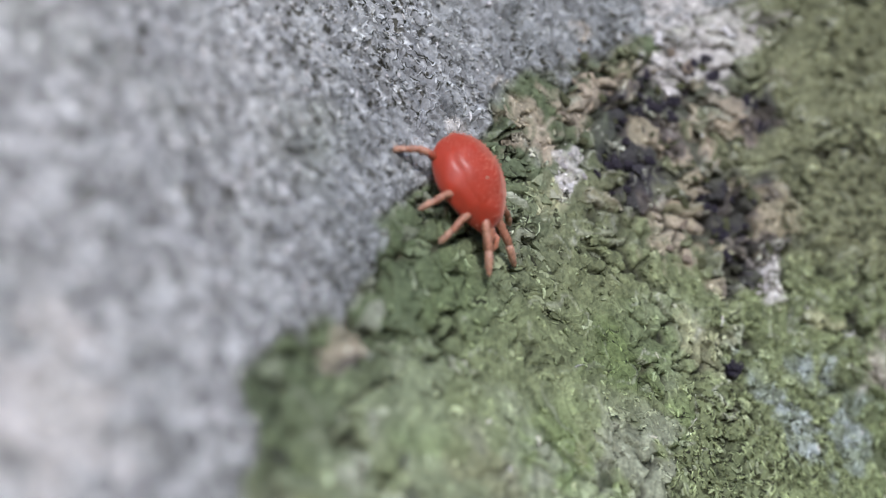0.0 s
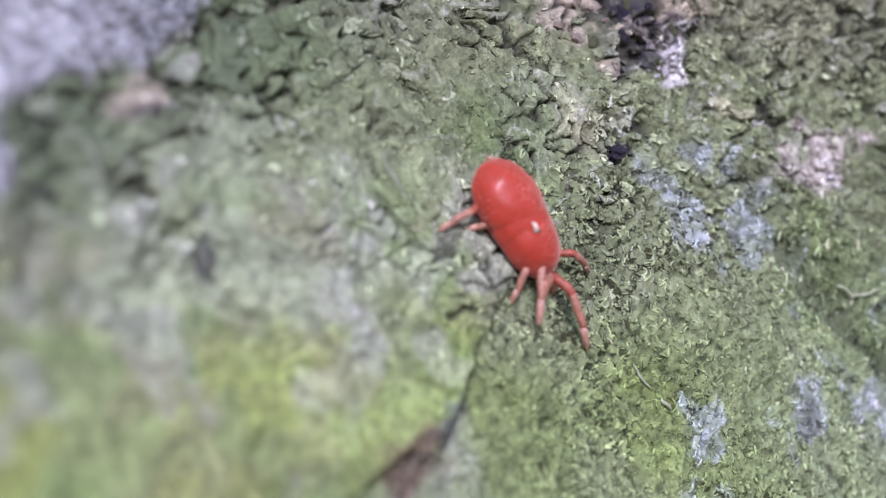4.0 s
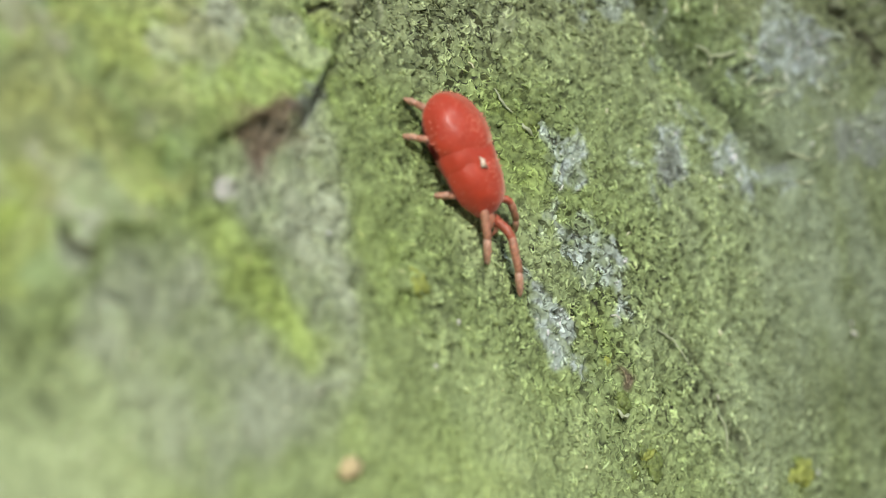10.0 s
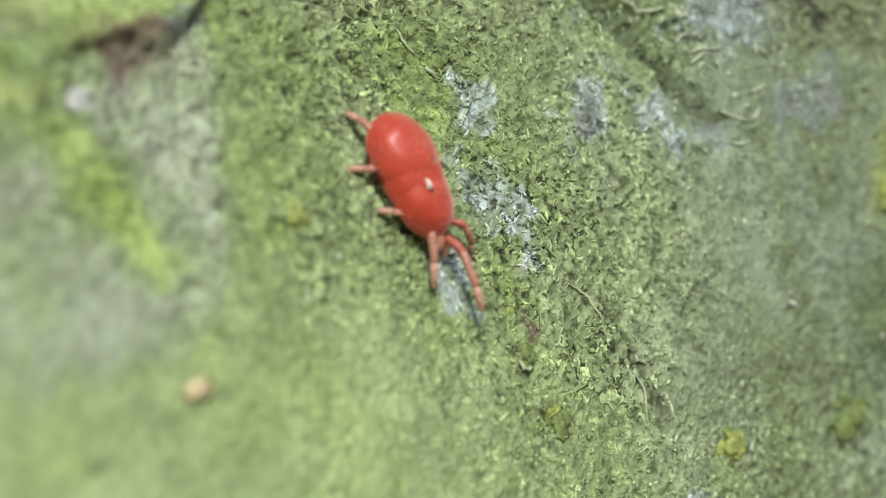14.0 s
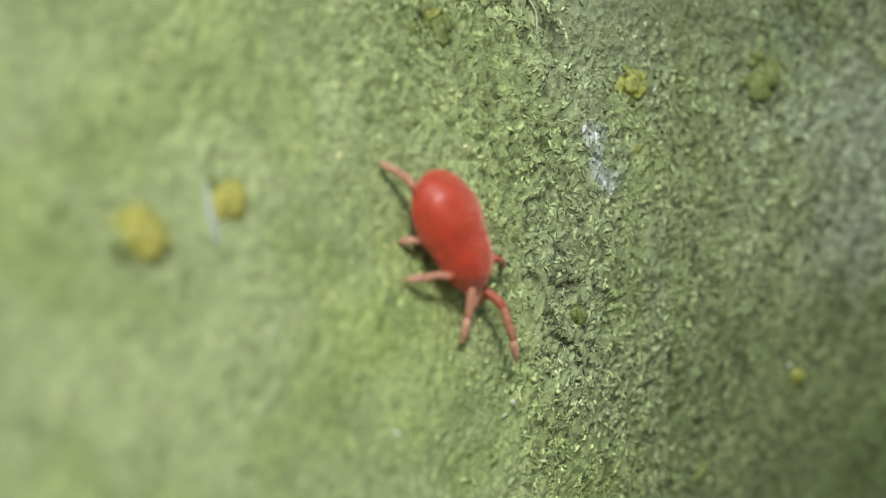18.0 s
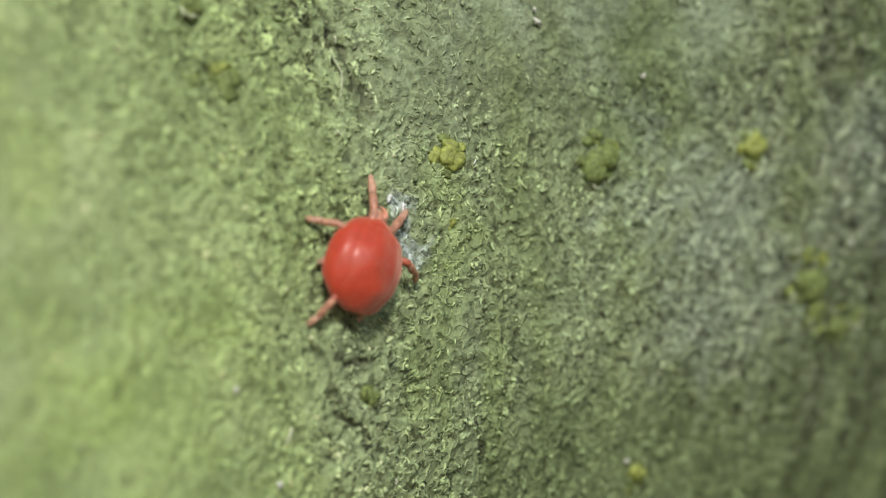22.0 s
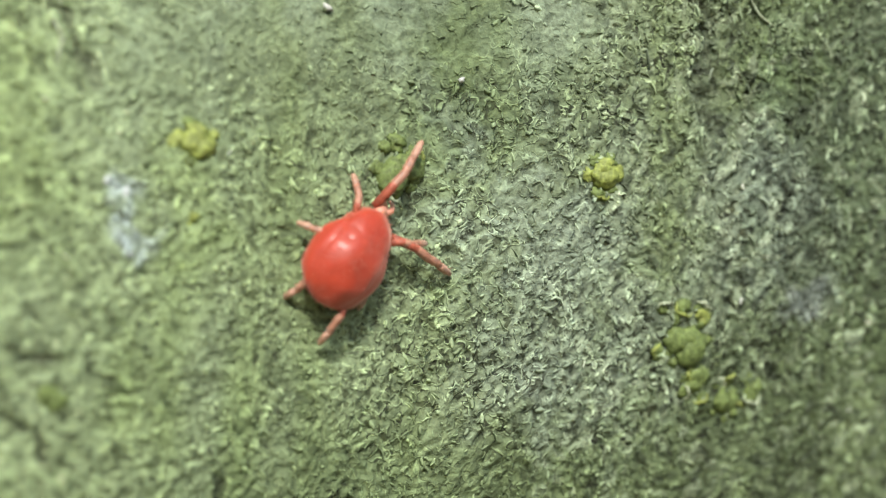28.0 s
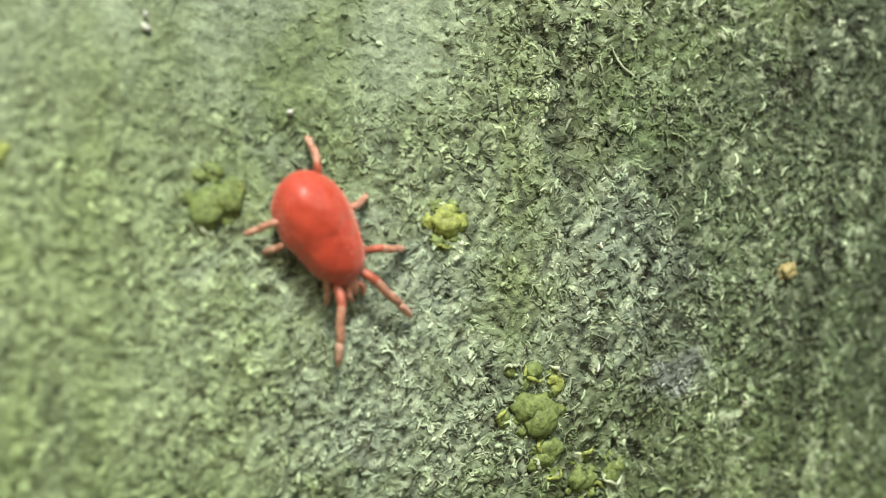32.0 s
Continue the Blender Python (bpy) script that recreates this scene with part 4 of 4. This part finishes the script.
def pile(body, parent, count, seed):
    """Short velvet hairs over a body segment, leaning backwards."""
    rnd = random.Random(seed)
    me = body.data
    bm = bmesh.new()
    for k in range(count):
        w = me.vertices[rnd.randrange(len(me.vertices))]
        if w.normal.z < -0.3:
            continue
        shift = Vector((rnd.uniform(-0.03, 0.03), rnd.uniform(-0.03, 0.03), 0))
        way = (Vector(w.normal) + Vector((-0.5, 0, 0)) + shift * 8).normalized()
        spike(bm, Vector(w.co) / MM + shift * 0.5 - Vector(w.normal) * 0.012, way, rnd.uniform(0.035, 0.06), 0.006)
    return part("velvet", bm, M_PILE, parent)


def leg_mesh(parent, length, thick):
    """A leg along x from its hip: it rises to the knee and comes down to the claw."""
    bm = bmesh.new()
    pts = [(0, 0, 0), (0.10, 0.0, 0.04), (0.22, 0.01, 0.10), (0.30, 0.015, 0.115), (0.345, 0.015, 0.11), (0.36, 0.013, 0.108)]
    tube(bm, [(x * length, y, z) for x, y, z in pts], [k * thick for k in (0.050, 0.054, 0.056, 0.054, 0.051, 0.045)])
    leg = part("leg", bm, M_LEG, parent)
    bm = bmesh.new()
    pts = [(0.33, 0.015, 0.112), (0.35, 0.014, 0.110), (0.43, 0.004, 0.097), (0.51, -0.006, 0.072), (0.55, -0.01, 0.056), (0.565, -0.01, 0.05)]
    tube(bm, [(x * length, y, z) for x, y, z in pts], [k * thick for k in (0.045, 0.051, 0.053, 0.053, 0.050, 0.043)])
    part("genu", bm, M_SHIN, leg)
    bm = bmesh.new()
    pts = [(0.54, -0.01, 0.06), (0.56, -0.01, 0.05), (0.63, -0.004, 0.022), (0.70, 0.003, -0.012), (0.75, 0.008, -0.042), (0.765, 0.008, -0.052)]
    tube(bm, [(x * length, y, z) for x, y, z in pts], [k * thick for k in (0.043, 0.049, 0.051, 0.050, 0.047, 0.041)])
    part("tibia", bm, M_SHIN, leg)
    bm = bmesh.new()
    pts = [(0.75, 0, -0.045), (0.84, 0, -0.10), (0.92, 0, -0.16), (1.0, 0, -0.21), (1.03, 0, -0.23)]
    tube(bm, [(x * length, y, z) for x, y, z in pts], [k * thick for k in (0.044, 0.050, 0.046, 0.031, 0.009)])
    part("tarsus", bm, M_FOOT, leg)
    bm = bmesh.new()
    rnd = random.Random(int(length * 100))
    for k in range(34):
        t = rnd.uniform(0.08, 0.98)
        x, z = t * length, float(np.interp(t, [0, 0.3, 0.55, 0.75, 1.0], [0, 0.115, 0.056, -0.042, -0.21]))
        a = rnd.uniform(-2.4, 2.4)
        side, up = math.sin(a), math.cos(a)
        r = 0.044 * thick
        spike(bm, Vector((x, side * r, z + up * r)), Vector((0.5, side, up)).normalized(), 0.045 * thick, 0.0045)
    part("bristle_fringe", bm, M_BRISTLE, leg)
    return leg


CURLS = [(9.2, -4.42, 0.2, 250), (8.85, -4.6, 0.16, 100), (9.9, -5.72, 0.15, 300), (10.2, -5.6, 0.16, 40), (8.95, -5.2, 0.16, 170), (9.45, -4.5, 0.15, 60), (9.72, -5.44, 0.17, 200), (9.5, -5.75, 0.13, 20), (10.45, -5.5, 0.13, 130), (10.92, -5.6, 0.18, 280), (10.7, -5.9, 0.12, 80),
         (-2.85, -1.82, 0.19, 250), (-2.36, -2.76, 0.18, 110), (-3.62, 2.42, 0.16, 220), (7.36, -2.98, 0.15, 265), (4.1, -3.45, 0.2, 250), (4.3, -3.05, 0.14, 30)]


def curled_scale(u, v, r, turn, seed):
    """A scale of bark whose rim has curled up into a crescent."""
    rnd = random.Random(seed)
    over = float(surface(np.array([u]), np.array([v]))[0][0])
    span = rnd.uniform(1.7, 2.6)
    steps = 11
    rim, radii = [], []
    for k in range(steps):
        f = k / (steps - 1)
        a = (f - 0.5) * span
        wob = 1 + 0.12 * math.sin(5 * a + seed)
        rim.append((math.cos(a) * r * wob, math.sin(a) * r * wob, 0.02 + 0.04 * math.sin(math.pi * f)))
        radii.append(0.008 + 0.026 * math.sin(math.pi * f))
    root = new("curled_scale")
    root.matrix_world = seat(u, v, turn, over)
    bm = bmesh.new()
    tube(bm, rim, radii, 8)
    part("rim", bm, M_FIBRE if seed % 2 else M_CLUMP, root, "pale curled rim")
    bm = bmesh.new()
    blob(bm, (r * 0.35 * MM, 0, -0.01 * MM), (r * 0.7 * MM, r * 0.8 * MM, 0.035 * MM), seed, 0.5, 2)
    part("plate", bm, M_CLUMP_DULL, root)
    return tagged(root, "small olive scale of bark with a curled pale rim", "bark scale", "curled bark scales")


for k, (u, v, r, turn) in enumerate(CURLS):
    curled_scale(u, v, r, turn, 500 + k)

for k, run in enumerate(STRAYS):
    stray_fibre(run, M_STRAND if k == 0 else M_FIBRE, 0.032 if k == 0 else 0.013 if k < 6 else 0.019)

mite = tagged(new("mite"), "bright red velvety mite with pale pink legs walking over bark", "mite")
bm = bmesh.new()
egg(bm, 1.31, 1.03, 0.87, 0.13, 1)
hind_body = part("hind_body", bm, M_BODY, mite)
pile(hind_body, hind_body, 1500, 41)
bm = bmesh.new()
egg(bm, 1.19, 0.95, 0.80, 0.28, 2)
fore_body = part("fore_body", bm, M_BODY, mite)
pile(fore_body, fore_body, 1200, 42)
bm = bmesh.new()
egg(bm, 1.16, 0.97, 0.80, 0.05, 4)
waist = part("waist", bm, M_BODY, mite)
# the soft sides, which swell out when the body draws together
flanks = []
for s in (-1, 1):
    bm = bmesh.new()
    egg(bm, 1.29, 1.03, 0.74, 0.12, 1)
    flanks.append((part("flank", bm, M_BODY, mite), s))
bm = bmesh.new()
blob(bm, (0, 0, 0), (0.065 * MM, 0.045 * MM, 0.014 * MM), 5, 1.3)
speck = part("wax_speck", bm, M_SPECK, mite, "white waxy speck on the back")
bm = bmesh.new()
tube(bm, [(-0.05, 0, 0), (0.06, 0, 0), (0.16, 0, -0.04), (0.24, 0, -0.09)], [0.11, 0.1, 0.07, 0.03])
snout = part("snout", bm, M_MOUTH, mite, "pale pink snout")
palps = []
for s in (-1, 1):
    bm = bmesh.new()
    tube(bm, [(0, 0.06 * s, 0), (0.1, 0.12 * s, 0.0), (0.19, 0.11 * s, -0.06), (0.24, 0.06 * s, -0.14)], [0.045, 0.045, 0.035, 0.015])
    palps.append(part("palp", bm, M_MOUTH, mite))
# legs: name, hip along the body (from its front or its rear end), hip to the side, length
HIPS = [("1", -0.20, 0.12, 1.12, True), ("2", -0.34, 0.24, 0.66, True), ("3", 0.80, 0.30, 0.60, False), ("4", 0.45, 0.26, 0.62, False)]
legs = [(leg_mesh(mite, h[3], 1.2 if h[0] == "1" else 1.0), h, s) for h in HIPS for s in (-1, 1)]

# where each foot is set, in the mite's own space: seconds, forward, to the side
FEET = {
    "L1": [(0, 1, 0.31), (1, 1.54, 0.74), (2, 1.13, 1.18), (3, 2.15, 1.2), (4, 2.09, 0.12), (4.5, 2.07, 1.78), (6.5, 2.02, 0.79), (7, 2.17, 0.24), (8, 1.99, 0.12), (9, 2.05, 0.12), (10, 2.18, 0.12), (11, 1.96, 0.12), (12, 1.94, 0.12), (13, 2.14, 0.13), (14, 2, 0.12), (17, 1.98, 0.18), (18, 2.05, 0.12), (19, 1.98, 1.09), (20, 2.3, 0.48), (20.6, 0.96, 0.39), (21, 0.93, 0.12), (22, 0.91, 0.21), (22.5, 1.4, 1), (23, 1.66, 1.59), (24, 1.02, 1.89), (25, 1.4, 1.12), (25.5, 0.94, 0.94), (27.5, 1.73, 0.44), (28, 1.88, 0.12), (29, 1.76, 0.19), (30, 1.48, 1.15), (31, 1.8, 0.31), (31.5, 1.92, 0.33), (32, 1.61, 0.52)],
    "R1": [(0, 1.17, -0.22), (1, 1.22, -0.16), (2, 1.69, -0.12), (3, 1.21, -0.59), (4, 1.36, -0.51), (7, 1.48, -0.2), (8, 1.5, -0.26), (9, 1.29, -0.13), (10, 1.41, -0.19), (11, 1.39, -0.19), (12, 1.42, -0.28), (13, 1.34, -0.19), (14, 1.28, -0.25), (17, 1.3, -0.16), (18, 1.24, -0.47), (19, 0.91, -0.4), (20, 1, -0.61), (20.7, 0.65, -0.66), (21, 1.09, -0.57), (22, 1.12, -0.47), (22.4, 1.49, -0.44), (23, 1.83, -0.12), (24, 1.14, -0.12), (25, 1.87, -0.8), (25.5, 1.13, -0.93), (27.5, 1.21, -0.74), (28, 0.91, -1.74), (29, 1.32, -0.72), (30, 1.86, -0.71), (31, 1.1, -1.13), (31.5, 1.5, -0.87), (32, 1.72, -0.72)],
    "L2": [(0, 0.55, 0.72), (3, 1.64, 1.28), (7, 1.21, 0.75), (8, 1.5, 0.68), (9, 1.36, 0.68), (10, 1.23, 0.65), (12, 1.27, 0.86), (13, 0.88, 0.79), (14, 1.25, 0.67), (17, 1.19, 0.92), (19, 0.56, 0.82), (20, 1.2, 0.92), (21, 0.43, 0.76), (22, 0.32, 0.9), (23, 1.13, 0.81), (24, -0.08, 1.02), (25, 0.48, 0.77), (28, 1.01, 0.56), (29, 0.42, 0.7), (30, 0.86, 0.63), (31, 1.15, 0.54), (32, 0.96, 0.96)],
    "R2": [(0, 0.73, -0.73), (1, 0.47, -0.71), (2, 0.38, -0.9), (3, 0.57, -0.57), (4, 0.87, -0.6), (8, 0.14, -0.62), (9, 0.38, -0.5), (10, 0.34, -0.52), (11, 0.28, -0.49), (12, 0.27, -0.52), (13, 0.41, -0.59), (14, 0.28, -0.57), (17, -0.07, -0.6), (18, 0.27, -0.83), (19, 0.51, -0.9), (20, 0.28, -0.81), (21, 0.26, -1.52), (22, 0.22, -1.78), (23, 0.89, -0.45), (24, 0.24, -0.79), (25, -0, -0.95), (28, 0.87, -0.85), (29, 0.59, -0.74), (31, 0.8, -0.66), (32, 0.85, -0.39)],
    "R3": [(0, 0.13, -0.9), (1, 0.1, -0.75), (3, -0.2, -0.73), (4, -0.16, -0.67), (7, -0, -0.55), (8, -0.26, -0.7), (9, -0.45, -0.55), (10, -0.55, -0.6), (11, -0.56, -0.58), (12, -0.6, -0.57), (13, -0.42, -0.66), (14, -0.51, -0.67), (17, -0.24, -0.55), (18, -0.34, -0.61), (19, -0.37, -0.87), (20, -0.27, -0.88), (23, 0.27, -0.72), (24, -0.17, -0.66), (25, -0.67, -0.61), (31, -0.19, -0.71), (32, -0.04, -0.76)],
    "R4": [(0, -0.74, -0.9), (1, -1.12, -0.3), (2, -1.21, -0.3), (3, -0.89, -0.66), (4, -0.5, -1.04), (7, -0.37, -0.56), (8, -0.96, -0.31), (9, -1.1, -0.3), (10, -1.05, -0.3), (11, -1.1, -0.3), (12, -1.08, -0.3), (13, -1.24, -0.3), (14, -1.06, -0.3), (18, -1.13, -0.3), (19, -1.04, -0.3), (20, -1.14, -0.3), (21, -0.81, -0.4), (22, -0.67, -0.39), (23, -1.11, -0.3), (28, -1.12, -0.45), (29, -1.06, -0.3), (30, -1.09, -0.4), (31, -0.93, -0.62), (32, -0.54, -0.85)],
    "L3": [(0, -0.27, 0.6), (9, -0.09, 0.5), (19, 0.07, 0.64), (21, 0.22, 0.77), (22, -0.29, 0.51), (25, -0.65, 0.84), (28, -0.05, 0.78), (29, -0.29, 0.86), (30, 0.21, 0.81), (31, 0.19, 0.8), (32, -0.11, 0.9)],
    "L4": [(0, -0.85, 0.3), (9, -0.87, 0.51), (20, -0.82, 0.32), (21, -1.01, 0.3), (22, -1.07, 0.3), (23, -1.12, 0.3), (24, -1.26, 0.34), (25, -0.65, 0.84), (28, -0.99, 0.3), (30, -0.4, 0.88), (31, -0.54, 0.8), (32, -1.15, 0.63)],
}

# where the mite is: seconds, u, v, heading in degrees, length of its body
MITE = [
    (0, -8.33, 8.87, -78.3, 1.43),
    (0.3, -8.29, 8.74, -76.1, 1.61),
    (0.6, -8.19, 8.51, -77.3, 1.51),
    (1, -8.11, 8.13, -80.8, 1.59),
    (1.5, -7.95, 8.05, -68.3, 1.68),
    (2, -7.74, 7.79, -70.4, 1.62),
    (2.4, -7.42, 7.21, -57.6, 1.77),
    (3, -7.36, 6.31, -62.5, 1.65),
    (3.3, -6.97, 5.9, -52.1, 1.92),
    (3.6, -6.65, 5.4, -49.7, 2.03),
    (4, -5.99, 5.02, -66.1, 1.75),
    (4.5, -5.87, 4.4, -72.5, 1.9),
    (6.5, -5.81, 2.65, -82.3, 1.83),
    (7, -5.65, 2.35, -76, 1.77),
    (7.5, -5.64, 2.16, -67, 1.78),
    (8, -5.4, 2.07, -72.1, 1.81),
    (8.5, -5.41, 1.98, -64.9, 1.74),
    (9, -5.36, 1.85, -72.8, 1.76),
    (9.5, -5.4, 1.84, -70.6, 1.81),
    (10, -5.33, 1.79, -74, 1.81),
    (10.5, -5.44, 1.77, -68.7, 1.82),
    (11, -5.33, 1.75, -73.3, 1.75),
    (11.5, -5.47, 1.72, -70.1, 1.8),
    (12, -5.34, 1.76, -72.1, 1.78),
    (12.5, -5.45, 1.65, -65.2, 1.8),
    (13, -5.13, 1.56, -67, 1.73),
    (13.5, -5.06, 1.19, -68.1, 1.92),
    (14, -4.65, 0.59, -69, 1.79),
    (14.5, -4.63, 0.32, -71.9, 1.86),
    (16.5, -4.4, -2.92, -89.2, 1.69),
    (17, -4.18, -3.67, -84.7, 1.74),
    (17.6, -3.58, -5.08, -64.5, 1.79),
    (18, -2.9, -5.65, -62, 1.68),
    (18.5, -2.52, -6.01, -60.5, 1.68),
    (19, -2.26, -5.86, -57.3, 1.39),
    (19.4, -2.17, -6.03, -53.4, 1.58),
    (20, -1.94, -6.15, -61.7, 1.56),
    (20.5, -1.83, -6.03, -58.7, 1.27),
    (20.7, -1.92, -5.5, -63.5, 1.11),
    (20.85, -1.68, -5.58, -13.2, 1.3),
    (21, -1.49, -5.91, 66.7, 1.36),
    (21.3, -1.2, -5.48, 55.4, 1.47),
    (21.8, -0.93, -5.38, 66.1, 1.21),
    (22, -0.53, -5.07, 65.3, 1.36),
    (22.15, -0.3, -5.21, 6.3, 1.27),
    (22.3, -0.2, -5.34, -19.9, 1.31),
    (22.5, -0.35, -5.02, -50.8, 1.46),
    (23, -0.19, -5.07, -56.1, 1.55),
    (23.6, 0.09, -5.11, -59.9, 1.59),
    (24, 0.24, -5.45, -40.3, 1.41),
    (24.2, 0.5, -5.73, -23.7, 1.33),
    (24.8, 0.42, -5.58, -9.1, 1.3),
    (25, 0.75, -5.49, -6.7, 1.56),
    (25.5, 0.94, -5.51, 11.7, 1.37),
    (27.5, 2.99, -5.18, 71.9, 1.54),
    (27.8, 3.6, -4.9, 68.4, 1.63),
    (28, 3.42, -4.52, 60.3, 1.51),
    (28.4, 3.76, -4.53, 60, 1.63),
    (28.7, 3.69, -4.34, 63, 1.56),
    (29, 3.63, -4.42, 60.6, 1.61),
    (29.3, 3.91, -4.66, 61.2, 1.69),
    (29.6, 3.6, -4.35, 70.6, 1.8),
    (30, 3.92, -3.9, 73.8, 1.78),
    (30.5, 4.55, -3.16, 70.3, 1.89),
    (30.8, 4.69, -3.05, 55, 1.98),
    (31, 4.76, -2.81, 32.6, 1.64),
    (31.4, 5.22, -3.01, 4.1, 1.8),
    (31.7, 5.56, -3.08, -29.6, 1.8),
    (32, 5.51, -3.3, -45.6, 1.64),
]


def motions():
    walk(mite, [(t, seat(u, v, a, 0.03)) for t, u, v, a, _ in MITE])
    walk(hind_body, [(t, pose((-n / 2 + 0.645) * MM, 0, 0.325 * MM)) for t, _, _, _, n in MITE])
    walk(fore_body, [(t, pose((n / 2 - 0.585) * MM, 0, 0.305 * MM, 0, 3, 0)) for t, _, _, _, n in MITE])
    walk(waist, [(t, pose(0.03 * MM, 0, 0.305 * MM)) for t, _, _, _, n in MITE])
    for flank, s in flanks:
        out = [0.10 * min(max((1.74 - n) / 0.34, 0), 1) for _, _, _, _, n in MITE]
        walk(flank, [(t, pose((-n / 2 + 0.66) * MM, s * y * MM, 0.30 * MM)) for (t, _, _, _, n), y in zip(MITE, out)])
    walk(speck, [(t, pose((n / 2 - 0.66) * MM, -0.10 * MM, (0.697 - 0.07 * min(max(t - 17.4, 0), 2)) * MM)) for t, _, _, _, n in MITE])
    walk(snout, [(t, pose((n / 2 - 0.04) * MM, 0, 0.26 * MM, 0, 8, 0)) for t, _, _, _, n in MITE])
    for p in palps:
        walk(p, [(t, pose((n / 2 + 0.02) * MM, 0, 0.25 * MM)) for t, _, _, _, n in MITE])
    clock = [k * 0.1 for k in range(321)]
    ts = [r[0] for r in MITE]
    span = np.interp(clock, ts, [r[4] for r in MITE])
    au, av = np.interp(clock, ts, [r[1] for r in MITE]), np.interp(clock, ts, [r[2] for r in MITE])
    turn = np.interp(clock, ts, [r[3] for r in MITE])
    step = np.hypot(np.gradient(au), np.gradient(av)) + np.abs(np.gradient(turn)) * 0.012
    gait = np.cumsum(0.05 + step) * 2 * math.pi / 0.55
    go = np.clip(step / 0.06, 0.12, 1.0)
    for k, (leg, (name, x, y, size, front), s) in enumerate(legs):
        lag = (k // 2) * math.pi * 0.9 + (0 if s < 0 else math.pi)
        feet = FEET[("R" if s < 0 else "L") + name]
        fx = np.interp(clock, [f[0] for f in feet], [f[1] for f in feet])
        fy = np.interp(clock, [f[0] for f in feet], [f[2] for f in feet])
        rows = []
        for t, n, g, w, tx, ty in zip(clock, span, gait, go, fx, fy):
            hx, hy = ((n / 2 + x) if front else (-n / 2 + x)), s * y
            tx += 0.09 * w * math.sin(g + lag)
            lift = max(0, math.cos(g + lag)) * 10 * w + (3 if k < 2 else -2)
            yaw, gap = math.atan2(ty - hy, tx - hx), math.hypot(tx - hx, ty - hy)
            slip = min(max(gap - size, -0.36), 0.22)
            rows.append((t, pose((hx + slip * math.cos(yaw)) * MM, (hy + slip * math.sin(yaw)) * MM, 0.235 * MM, 0, -lift, math.degrees(yaw))))
        walk(leg, rows)


motions()
